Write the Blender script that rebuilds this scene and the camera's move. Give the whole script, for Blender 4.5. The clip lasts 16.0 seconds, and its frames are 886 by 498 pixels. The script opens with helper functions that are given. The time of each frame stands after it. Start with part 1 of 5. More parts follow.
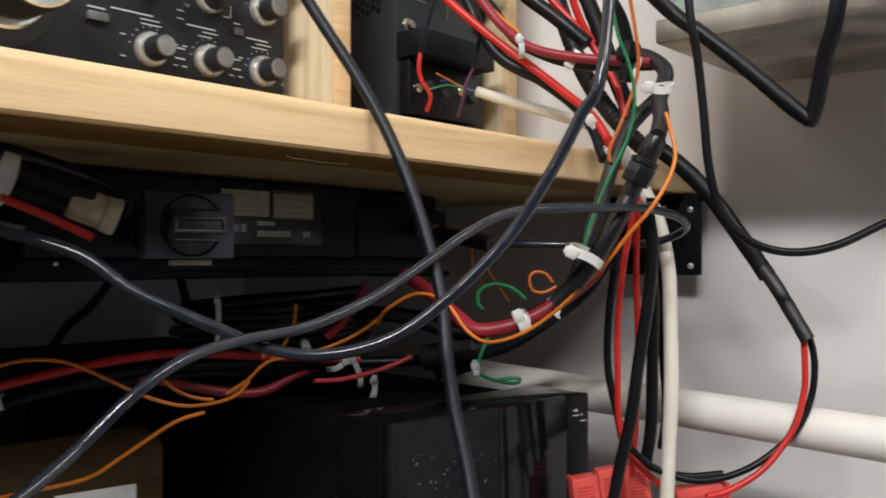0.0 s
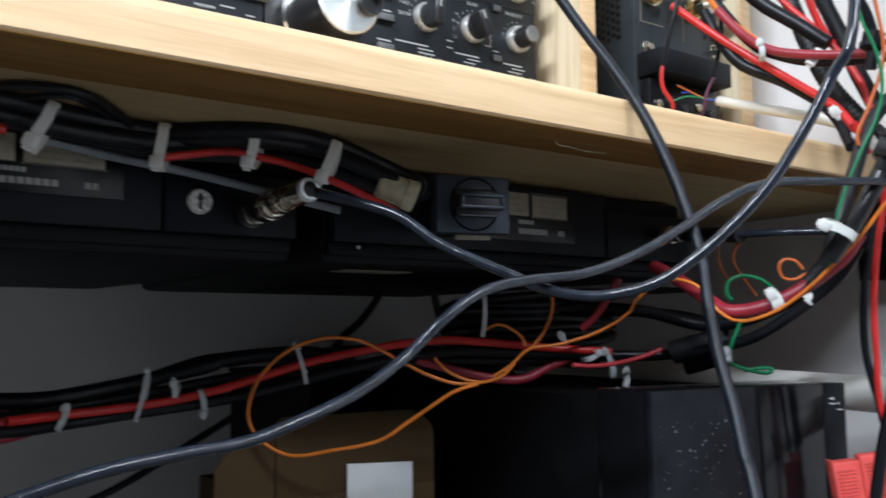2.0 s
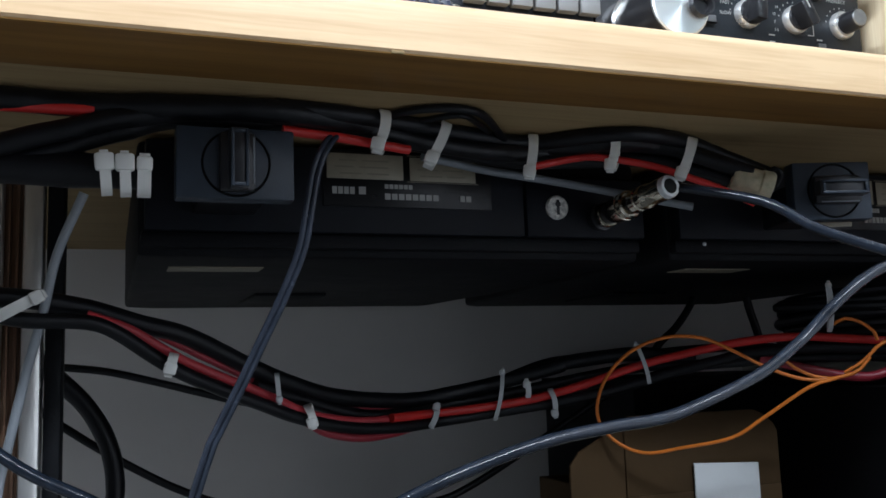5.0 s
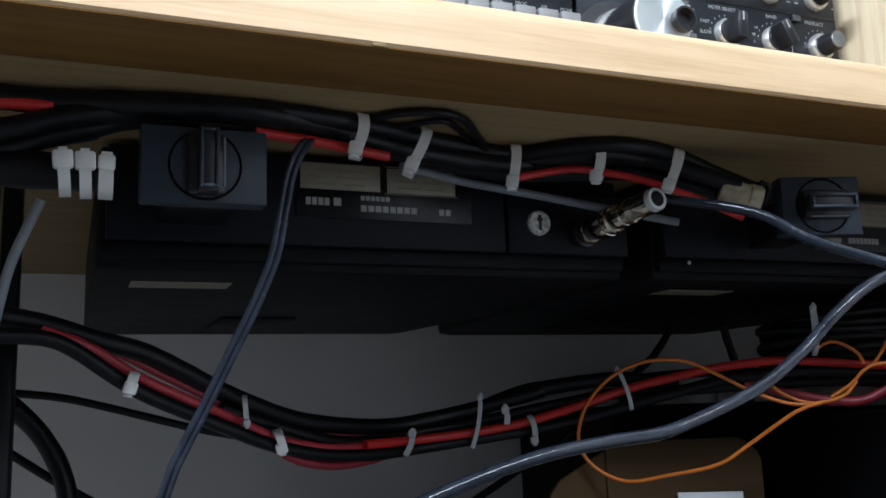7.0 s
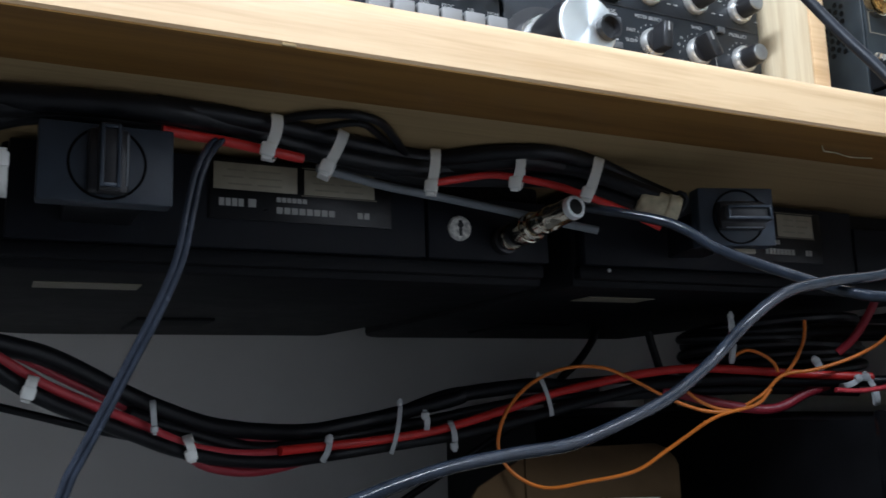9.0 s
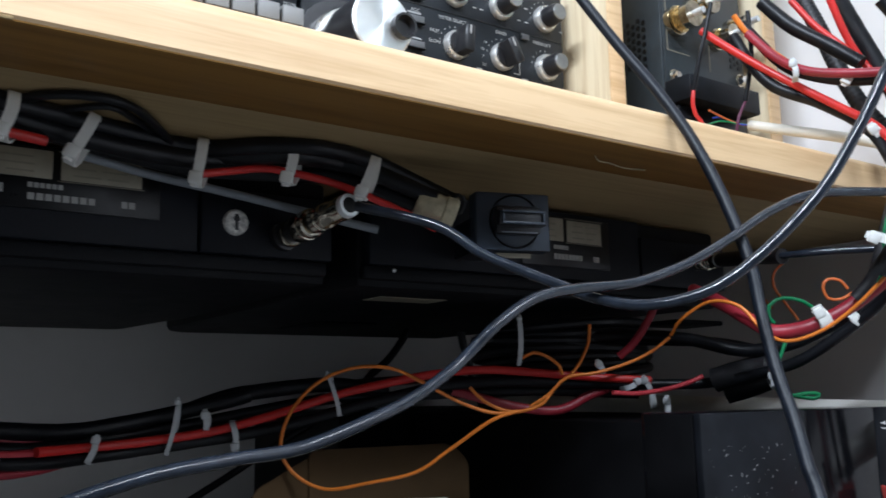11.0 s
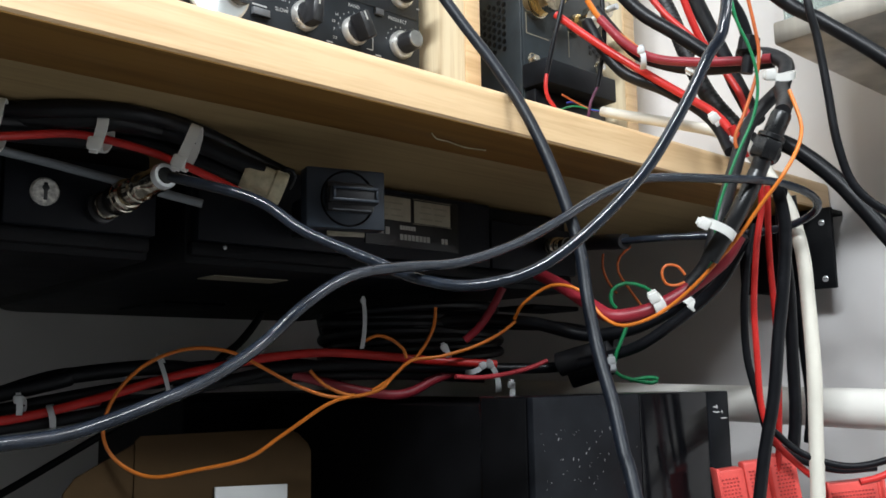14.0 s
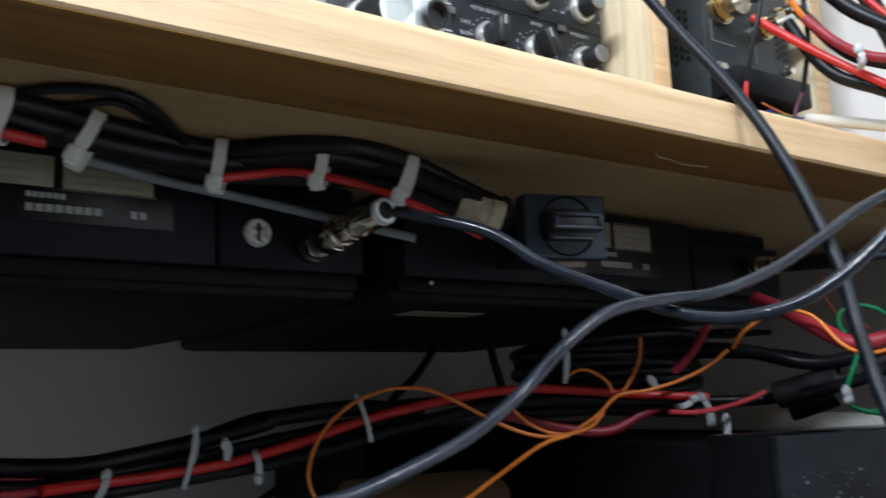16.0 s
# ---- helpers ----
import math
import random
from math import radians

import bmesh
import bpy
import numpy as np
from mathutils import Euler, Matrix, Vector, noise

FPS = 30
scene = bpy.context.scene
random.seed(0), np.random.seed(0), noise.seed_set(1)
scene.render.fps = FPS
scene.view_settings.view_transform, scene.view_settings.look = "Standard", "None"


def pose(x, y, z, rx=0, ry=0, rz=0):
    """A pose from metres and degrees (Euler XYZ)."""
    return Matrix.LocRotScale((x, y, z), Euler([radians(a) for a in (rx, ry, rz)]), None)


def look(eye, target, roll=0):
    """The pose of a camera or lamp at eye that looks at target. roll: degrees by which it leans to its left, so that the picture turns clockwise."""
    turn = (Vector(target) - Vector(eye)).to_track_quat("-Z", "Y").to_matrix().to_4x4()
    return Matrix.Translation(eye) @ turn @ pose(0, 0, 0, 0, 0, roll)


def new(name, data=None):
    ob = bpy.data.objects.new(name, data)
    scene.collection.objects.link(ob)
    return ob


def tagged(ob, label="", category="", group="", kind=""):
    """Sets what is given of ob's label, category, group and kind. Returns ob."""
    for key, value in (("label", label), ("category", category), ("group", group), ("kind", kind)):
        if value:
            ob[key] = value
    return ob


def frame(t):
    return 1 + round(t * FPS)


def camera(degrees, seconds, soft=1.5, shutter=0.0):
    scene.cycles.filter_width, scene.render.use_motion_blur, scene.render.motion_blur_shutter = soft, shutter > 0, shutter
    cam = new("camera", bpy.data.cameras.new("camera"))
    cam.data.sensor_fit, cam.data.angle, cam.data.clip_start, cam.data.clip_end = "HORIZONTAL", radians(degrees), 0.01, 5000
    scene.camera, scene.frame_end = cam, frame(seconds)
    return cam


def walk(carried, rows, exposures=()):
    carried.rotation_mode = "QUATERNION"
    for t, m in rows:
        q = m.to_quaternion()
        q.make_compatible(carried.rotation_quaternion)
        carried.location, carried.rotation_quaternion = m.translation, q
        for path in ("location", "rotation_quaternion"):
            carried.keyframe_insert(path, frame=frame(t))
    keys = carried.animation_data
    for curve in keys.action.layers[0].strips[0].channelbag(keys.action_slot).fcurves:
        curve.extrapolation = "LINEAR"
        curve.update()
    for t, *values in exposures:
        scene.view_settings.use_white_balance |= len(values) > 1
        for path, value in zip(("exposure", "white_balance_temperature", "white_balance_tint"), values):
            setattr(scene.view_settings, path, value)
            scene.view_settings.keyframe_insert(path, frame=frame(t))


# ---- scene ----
cam = camera(52.26, 16.0, soft=1.6, shutter=0.5)
PATH = [
    (0, (0.4485, -0.3459, 0.6436), (1.9713, 0.9506, 0.6604), -0.04),
    (0.5, (0.4245, -0.3577, 0.6212), (1.8565, 1.0358, 0.7083), -0.21),
    (1, (0.4131, -0.3579, 0.6051), (1.7424, 1.1326, 0.7117), 0.32),
    (1.5, (0.3999, -0.3600, 0.5932), (1.7012, 1.1525, 0.7308), 0.84),
    (2, (0.3881, -0.3677, 0.5813), (1.5584, 1.2431, 0.7702), -0.37),
    (2.5, (0.3790, -0.3872, 0.5825), (1.3685, 1.3404, 0.7731), -1.08),
    (3, (0.3538, -0.3907, 0.5869), (1.1654, 1.4272, 0.7779), -1.21),
    (3.5, (0.3387, -0.4050, 0.5874), (1.0436, 1.4570, 0.7775), -1.27),
    (4, (0.3285, -0.3924, 0.5808), (0.9829, 1.4869, 0.7805), -2.04),
    (6.5, (0.3153, -0.3294, 0.5526), (1.0743, 1.4900, 0.8897), -1.79),
    (7, (0.3202, -0.3302, 0.5526), (1.0767, 1.4893, 0.8948), -2.01),
    (7.5, (0.3219, -0.3296, 0.5557), (1.0831, 1.4872, 0.9017), -2.13),
    (8, (0.3242, -0.3281, 0.5568), (1.1029, 1.4812, 0.9034), -1.95),
    (10.5, (0.3662, -0.3410, 0.5565), (1.4488, 1.3098, 0.8767), -1.32),
    (11, (0.3814, -0.3458, 0.5585), (1.5256, 1.2631, 0.8784), -1.13),
    (11.5, (0.3970, -0.3462, 0.5558), (1.5986, 1.2227, 0.8633), -1.02),
    (12, (0.4058, -0.3471, 0.5533), (1.6535, 1.1889, 0.8429), -0.85),
    (12.5, (0.4140, -0.3525, 0.5546), (1.7109, 1.1418, 0.8464), -0.84),
    (13, (0.4152, -0.3551, 0.5551), (1.7412, 1.1124, 0.8518), -0.90),
    (13.5, (0.4177, -0.3528, 0.5547), (1.7566, 1.1047, 0.8432), -0.71),
    (14, (0.4209, -0.3532, 0.5565), (1.7516, 1.1124, 0.8412), -0.97),
    (14.5, (0.4226, -0.3504, 0.5564), (1.7360, 1.1336, 0.8262), -1.18),
    (15, (0.4172, -0.3343, 0.5564), (1.6892, 1.1838, 0.8347), -1.14),
    (15.5, (0.4117, -0.3117, 0.5616), (1.6353, 1.2414, 0.8629), -1.50),
    (16, (0.3966, -0.2910, 0.5678), (1.5232, 1.3260, 0.9084), -2.05),
]
walk(cam, [(t, look(eye, target, roll)) for t, eye, target, roll in PATH],
     exposures=[(0, -0.45, 6950, 12), (0.5, -0.42, 6950, 12), (1, 0.42, 6100, 7), (1.5, 0.1, 6300, 8), (2, -0.06, 5900, 9), (4, -0.06, 5700, 8), (7, -0.12, 5650, 9), (8, -0.12, 5650, 9), (11, -0.06, 5750, 9), (13, 0.03, 6300, 7), (14.5, 0.03, 6300, 8), (16, -0.08, 5900, 8)])

# ---- light ----
world = bpy.data.worlds.new("world")
scene.world = world
world.use_nodes = True
world.node_tree.nodes["Background"].inputs["Color"].default_value = (0.8, 0.85, 1.0, 1)
world.node_tree.nodes["Background"].inputs["Strength"].default_value = 0.02
for watts, eye, target in ((108.0, (-1.25, -1.05, 2.30), (1.1, -0.1, 0.75)), (42.0, (0.7, -2.05, 2.30), (0.8, 0.2, 0.5))):
    lamp = new("ceiling_tube_light", bpy.data.lights.new("ceiling_tube_light", "AREA"))
    lamp.data.shape, lamp.data.size, lamp.data.size_y = "RECTANGLE", 1.2, 0.2
    lamp.data.energy, lamp.data.color = watts, (0.94, 0.97, 1.0)
    lamp.matrix_world = look(eye, target)


# ---- materials ----
def material(name, colour, rough=0.5, metal=0.0, spot=0.15, scale=40.0, bump=0.1, bscale=300.0, coat=0.0, spec=0.5, stretch=(1, 1, 1), dark=None, coat_rough=0.14):
    m = bpy.data.materials.new(name)
    m.use_nodes = True
    nt = m.node_tree
    b = nt.nodes["Principled BSDF"]
    b.inputs["Metallic"].default_value = metal
    b.inputs["Coat Weight"].default_value = coat
    b.inputs["Coat Roughness"].default_value = coat_rough
    b.inputs["Specular IOR Level"].default_value = spec
    tc = nt.nodes.new("ShaderNodeTexCoord")
    mp = nt.nodes.new("ShaderNodeMapping")
    mp.inputs["Scale"].default_value = stretch
    nt.links.new(tc.outputs["Object"], mp.inputs["Vector"])
    n1 = nt.nodes.new("ShaderNodeTexNoise")
    n1.inputs["Scale"].default_value, n1.inputs["Detail"].default_value = scale, 6.0
    n2 = nt.nodes.new("ShaderNodeTexNoise")
    n2.inputs["Scale"].default_value, n2.inputs["Detail"].default_value = bscale, 3.0
    for n in (n1, n2):
        nt.links.new(mp.outputs["Vector"], n.inputs["Vector"])
    ramp = nt.nodes.new("ShaderNodeValToRGB")
    c = Vector(colour)
    lo = Vector(dark) if dark else c * (1 - spot)
    hi = c * (1 + spot)
    ramp.color_ramp.elements[0].position, ramp.color_ramp.elements[1].position = 0.3, 0.7
    ramp.color_ramp.elements[0].color = (*[max(0.0, v) for v in lo], 1)
    ramp.color_ramp.elements[1].color = (*[min(1.0, v) for v in hi], 1)
    nt.links.new(n1.outputs["Fac"], ramp.inputs["Fac"])
    nt.links.new(ramp.outputs["Color"], b.inputs["Base Color"])
    rr = nt.nodes.new("ShaderNodeMapRange")
    rr.inputs["To Min"].default_value, rr.inputs["To Max"].default_value = max(0.02, rough - 0.08), min(1.0, rough + 0.1)
    nt.links.new(n1.outputs["Fac"], rr.inputs["Value"])
    nt.links.new(rr.outputs["Result"], b.inputs["Roughness"])
    if bump:
        bp = nt.nodes.new("ShaderNodeBump")
        bp.inputs["Strength"].default_value, bp.inputs["Distance"].default_value = bump, 0.001
        nt.links.new(n2.outputs["Fac"], bp.inputs["Height"])
        nt.links.new(bp.outputs["Normal"], b.inputs["Normal"])
    return m


def wood(name, light, dark, rough, coat=0.2, along=0, spec=0.5):
    m = bpy.data.materials.new(name)
    m.use_nodes = True
    nt = m.node_tree
    b = nt.nodes["Principled BSDF"]
    tc = nt.nodes.new("ShaderNodeTexCoord")
    mp = nt.nodes.new("ShaderNodeMapping")
    s = [62.0, 62.0, 62.0]
    s[along] = 2.6
    mp.inputs["Scale"].default_value = s
    nt.links.new(tc.outputs["Object"], mp.inputs["Vector"])
    n1 = nt.nodes.new("ShaderNodeTexNoise")
    n1.inputs["Scale"].default_value, n1.inputs["Detail"].default_value, n1.inputs["Distortion"].default_value = 1.6, 5.0, 0.9
    n2 = nt.nodes.new("ShaderNodeTexNoise")
    n2.inputs["Scale"].default_value, n2.inputs["Detail"].default_value = 12.0, 4.0
    for n in (n1, n2):
        nt.links.new(mp.outputs["Vector"], n.inputs["Vector"])
    mix = nt.nodes.new("ShaderNodeMath")
    mix.operation = "MULTIPLY_ADD"
    mix.inputs[1].default_value = 0.35
    nt.links.new(n2.outputs["Fac"], mix.inputs[0])
    nt.links.new(n1.outputs["Fac"], mix.inputs[2])
    ramp = nt.nodes.new("ShaderNodeValToRGB")
    ramp.color_ramp.elements[0].position, ramp.color_ramp.elements[1].position = 0.48, 0.76
    ramp.color_ramp.elements[0].color, ramp.color_ramp.elements[1].color = (*dark, 1), (*light, 1)
    nt.links.new(mix.outputs[0], ramp.inputs["Fac"])
    nt.links.new(ramp.outputs["Color"], b.inputs["Base Color"])
    b.inputs["Roughness"].default_value = rough
    b.inputs["Specular IOR Level"].default_value = spec
    b.inputs["Coat Weight"].default_value, b.inputs["Coat Roughness"].default_value = coat, 0.08
    return m


def braided(m, period=0.0021, lean=2.0, strength=0.5):
    """Fine helical ribs of the braid that show through a cable's thin jacket."""
    nt = m.node_tree
    uv = nt.nodes.new("ShaderNodeUVMap")
    sep = nt.nodes.new("ShaderNodeSeparateXYZ")
    nt.links.new(uv.outputs["UV"], sep.inputs["Vector"])
    waves = []
    for sign in (1, -1):
        turn = nt.nodes.new("ShaderNodeMath")
        turn.operation = "MULTIPLY"
        turn.inputs[1].default_value = 2 * math.pi * lean * sign
        nt.links.new(sep.outputs["X"], turn.inputs[0])
        run = nt.nodes.new("ShaderNodeMath")
        run.operation = "MULTIPLY_ADD"
        run.inputs[1].default_value = 2 * math.pi / period
        nt.links.new(sep.outputs["Y"], run.inputs[0])
        nt.links.new(turn.outputs[0], run.inputs[2])
        sine = nt.nodes.new("ShaderNodeMath")
        sine.operation = "SINE"
        nt.links.new(run.outputs[0], sine.inputs[0])
        waves.append(sine)
    both = nt.nodes.new("ShaderNodeMath")
    both.operation = "MULTIPLY"
    for k in (0, 1):
        nt.links.new(waves[k].outputs[0], both.inputs[k])
    old = next(n for n in nt.nodes if n.type == "BUMP")
    rib = nt.nodes.new("ShaderNodeBump")
    rib.inputs["Strength"].default_value, rib.inputs["Distance"].default_value = strength, 0.00005
    nt.links.new(both.outputs[0], rib.inputs["Height"])
    nt.links.new(old.outputs["Normal"], rib.inputs["Normal"])
    nt.links.new(rib.outputs["Normal"], nt.nodes["Principled BSDF"].inputs["Normal"])
    nt.links.new(rib.outputs["Normal"], nt.nodes["Principled BSDF"].inputs["Coat Normal"])
    return m


M_WOOD = wood("beech_laminate", (0.82, 0.585, 0.335), (0.67, 0.44, 0.225), 0.38, 0.15)
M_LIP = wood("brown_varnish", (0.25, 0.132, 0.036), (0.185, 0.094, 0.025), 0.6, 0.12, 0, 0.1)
# Matt beige, much darker than the beech of the top.
M_UNDER = wood("dark_beige_underside", (0.30, 0.215, 0.105), (0.24, 0.168, 0.080), 0.7, 0.0, 0, 0.2)
M_PANELWOOD = wood("pale_wood_panel", (0.78, 0.66, 0.45), (0.64, 0.50, 0.31), 0.5, 0.05, 2)
M_WALL = material("painted_wall", (0.83, 0.81, 0.81), 0.7, spot=0.03, scale=6, bump=0.25, bscale=90, dark=(0.74, 0.71, 0.69))
M_BACKWALL = material("painted_back_wall", (0.75, 0.735, 0.71), 0.75, spot=0.06, scale=7, bump=0.25, bscale=80)
# Unseen room surfaces: greys chosen for how much light they bounce under the table.
M_FAR = material("low_bounce_dark_grey", (0.05, 0.05, 0.055), 0.8, spot=0.08, scale=6)
M_WEST = material("low_bounce_grey", (0.16, 0.16, 0.165), 0.8, spot=0.08, scale=6)
M_FLOOR = material("grey_floor", (0.095, 0.093, 0.090), 0.7, spec=0.3, spot=0.2, scale=12)
M_CEIL = material("grey_ceiling", (0.35, 0.35, 0.35), 0.8, spot=0.03)
M_BLACK = material("black_rubber", (0.0055, 0.006, 0.0078), 0.38, spec=0.28, spot=0.3, scale=80, bump=0.1, bscale=260)
M_SLEEVE = material("black_heat_shrink", (0.013, 0.013, 0.015), 0.45, spot=0.3, scale=60, bump=0.35, bscale=180)
M_COAX = braided(material("glossy_black_coax", (0.010, 0.014, 0.022), 0.5, spec=0.06, spot=0.35, scale=160, bump=0.10, bscale=700, coat=1.0, coat_rough=0.10), 0.0030, 2.0, 0.6)
M_COAX2 = braided(material("black_coax", (0.006, 0.0085, 0.014), 0.42, spec=0.28, spot=0.3, scale=90, bump=0.12, bscale=500), 0.0035, 1.0, 0.15)
M_FLEX = material("dark_grey_flex", (0.034, 0.042, 0.060), 0.24, spot=0.2, scale=90)
M_GREYCABLE = material("pale_grey_cable", (0.33, 0.36, 0.39), 0.45, spot=0.1, scale=60)
M_RED = material("red_insulation", (0.55, 0.022, 0.018), 0.4, spot=0.15, scale=50)
M_RED2 = material("rose_red_insulation", (0.42, 0.035, 0.045), 0.42, spot=0.15, scale=50)
M_MAROON = material("dark_red_insulation", (0.27, 0.018, 0.03), 0.4, spot=0.2, scale=50)
M_ORANGE = material("orange_insulation", (0.72, 0.20, 0.02), 0.4, spot=0.12, scale=90)
M_ORANGE2 = material("rust_insulation", (0.55, 0.13, 0.03), 0.45, spot=0.12, scale=90)
M_GREEN = material("green_insulation", (0.012, 0.20, 0.07), 0.4, spot=0.15, scale=90)
M_CREAM = material("cream_sheath", (0.72, 0.69, 0.60), 0.45, spot=0.06, scale=40)
M_NYLON = material("white_nylon", (0.78, 0.78, 0.74), 0.38, spot=0.05, scale=60, bump=0.05)
M_GREYNYLON = material("grey_nylon", (0.55, 0.57, 0.58), 0.4, spot=0.08, scale=60, bump=0.05)
M_RADIO = material("black_radio_case", (0.0045, 0.005, 0.0065), 0.58, spec=0.18, spot=0.25, scale=50, bump=0.2, bscale=500)
M_RADIO2 = material("blue_black_plastic", (0.0045, 0.0058, 0.0095), 0.55, spec=0.22, spot=0.25, scale=60, bump=0.12, bscale=600)
M_CONNECTOR = material("slate_black_plastic", (0.022, 0.032, 0.047), 0.42, spot=0.18, scale=60, bump=0.08, bscale=500)
M_LOCK = material("scratched_lock_metal", (0.62, 0.61, 0.57), 0.4, 0.25, spot=0.5, scale=420, bump=0.1)
M_FLEX2 = material("grey_sheath", (0.21, 0.23, 0.25), 0.42, spot=0.12, scale=60)
M_PLATE = material("black_name_plate", (0.004, 0.004, 0.0045), 0.3, spec=0.35, spot=0.2)
M_PSU = material("dark_green_grey_enamel", (0.020, 0.027, 0.032), 0.42, spot=0.2, scale=60, bump=0.05)
M_DIAL = material("turned_aluminium", (0.80, 0.82, 0.82), 0.34, 0.95, spot=0.05, scale=30, bump=0.02)
_d = M_DIAL.node_tree
_d.nodes["Principled BSDF"].inputs["Anisotropic"].default_value = 0.85
_t = _d.nodes.new("ShaderNodeTangent")
_t.direction_type, _t.axis = "RADIAL", "Y"
_d.links.new(_t.outputs["Tangent"], _d.nodes["Principled BSDF"].inputs["Tangent"])
M_CAP = material("satin_knob_cap", (0.36, 0.36, 0.35), 0.38, 0.8, spot=0.1, scale=200, bump=0.05)
M_SKIRT = material("silver_skirt", (0.80, 0.79, 0.76), 0.28, 0.75, spot=0.08)
M_PANEL = material("black_front_panel", (0.011, 0.014, 0.018), 0.5, spec=0.3, spot=0.15, scale=60)
M_GREYPANEL = material("grey_front_panel", (0.11, 0.115, 0.12), 0.35, spot=0.12, scale=50)
M_KNOB = material("black_knob_plastic", (0.018, 0.018, 0.02), 0.3, spot=0.2)
M_CHROME = material("chrome", (0.78, 0.77, 0.74), 0.16, 1.0, spot=0.08, scale=30, bump=0.03)
M_BRUSHED = material("brushed_aluminium", (0.80, 0.82, 0.84), 0.32, 0.5, spot=0.06, scale=60)
M_NICKEL = material("nickel_plug", (0.66, 0.61, 0.51), 0.16, 1.0, spot=0.3, scale=150, bump=0.03, dark=(0.36, 0.32, 0.24))
M_BRASS = material("brass", (0.72, 0.56, 0.30), 0.25, 1.0, spot=0.15, scale=90)
M_KEY = material("grey_key_plastic", (0.26, 0.26, 0.255), 0.45, spot=0.08)
M_LABEL = material("silver_label", (0.30, 0.27, 0.20), 0.45, spot=0.1, scale=120)
M_INK = material("white_print", (0.45, 0.45, 0.44), 0.5, spot=0.02, bump=0)
M_PLATEINK = material("worn_white_print", (0.42, 0.42, 0.40), 0.5, spot=0.1, bump=0)
M_DIMINK = material("dark_print", (0.235, 0.21, 0.155), 0.5, spot=0.02, bump=0)
M_GLOSS = material("glossy_black_case", (0.004, 0.004, 0.005), 0.1, spec=0.26, spot=0.3, scale=40, bump=0.02)
M_SPECK = material("scuffed_black_panel", (0.0075, 0.0085, 0.0105), 0.42, spec=0.14, spot=0.5, scale=35, bump=0.05, dark=(0.004, 0.0045, 0.006))
# Cardboard brown lowered to stand in for the shade under the table.
M_CARTON = material("shade_darkened_cardboard", (0.068, 0.041, 0.018), 0.85, spec=0.2, spot=0.12, scale=30, bump=0.2, bscale=150)
M_WHITECARD = material("white_card", (0.72, 0.73, 0.72), 0.6, spot=0.04)
M_REDBLOCK = material("red_moulded_plastic", (0.72, 0.09, 0.075), 0.4, spot=0.1, scale=70)
# The connector's red, darkened for the shade inside its dimples.
M_REDDIMPLE = material("red_plastic_dimple_shade", (0.42, 0.045, 0.04), 0.5, spot=0.1, scale=70)
M_PIPE = material("cream_painted_pipe", (0.87, 0.85, 0.79), 0.35, spot=0.05, scale=14, bump=0.1, bscale=60)
M_STEEL = material("galvanised_steel", (0.40, 0.38, 0.34), 0.34, 0.7, spot=0.45, scale=22, bump=0.12, dark=(0.19, 0.18, 0.155), stretch=(1, 1, 0.12))
M_GLASS = bpy.data.materials.new("green_glass")
M_GLASS.use_nodes = True
_g = M_GLASS.node_tree.nodes["Principled BSDF"]
_g.inputs["Base Color"].default_value = (0.75, 0.85, 0.82, 1)
_g.inputs["Roughness"].default_value = 0.1
_g.inputs["Transmission Weight"].default_value = 0.8
M_MATT = material("dull_black_panel", (0.0025, 0.0025, 0.003), 0.7, spec=0.08, spot=0.3, scale=40, bump=0.05)
M_BLUE = material("blue_insulation", (0.02, 0.04, 0.35), 0.4, spot=0.15, scale=80)
M_PURPLE = material("dull_purple_insulation", (0.10, 0.022, 0.06), 0.45, spot=0.15, scale=80)
M_GLAND = material("glossy_black_nylon", (0.008, 0.0085, 0.0095), 0.28, spot=0.25, scale=60, bump=0.08, bscale=200)
M_LEG = material("worn_steel", (0.72, 0.71, 0.68), 0.3, 0.7, spot=0.25, scale=16, stretch=(1, 1, 0.25))
M_BRONZE = material("brown_tarnished_steel", (0.16, 0.095, 0.06), 0.35, 0.6, spot=0.4, scale=30, stretch=(1, 1, 0.1))
M_TAPE = material("masking_tape", (0.50, 0.45, 0.30), 0.5, spot=0.3, scale=160, bump=0.8, bscale=220)


# ---- mesh helpers ----
def box_bm(size, bevel=0.0, at=(0, 0, 0), seg=2):
    bm = bmesh.new()
    bmesh.ops.create_cube(bm, size=1.0)
    bmesh.ops.scale(bm, vec=size, verts=bm.verts)
    if bevel:
        bmesh.ops.bevel(bm, geom=bm.edges[:], offset=bevel, segments=seg, affect="EDGES", profile=0.5)
    bmesh.ops.translate(bm, vec=at, verts=bm.verts)
    return bm


def span_bm(lo, hi, bevel=0.0):
    lo, hi = Vector(lo), Vector(hi)
    return box_bm(hi - lo, bevel, (lo + hi) / 2)


def lathe_bm(profile, steps=28, ribs=0.0):
    """A turned body about the z axis from (radius, height) pairs; ribs: depth of flutes."""
    bm = bmesh.new()
    rings = []
    for r, h in profile:
        ring = []
        for i in range(steps):
            a = 2 * math.pi * i / steps
            q = r * (1 - ribs * (i % 2)) if r > 1e-6 else 0.0
            ring.append(bm.verts.new((q * math.cos(a), q * math.sin(a), h)))
        rings.append(ring)
    for a, b in zip(rings, rings[1:]):
        for i in range(steps):
            j = (i + 1) % steps
            bm.faces.new((a[i], a[j], b[j], b[i]))
    bm.faces.new(rings[0][::-1])
    bm.faces.new(rings[-1])
    return bm


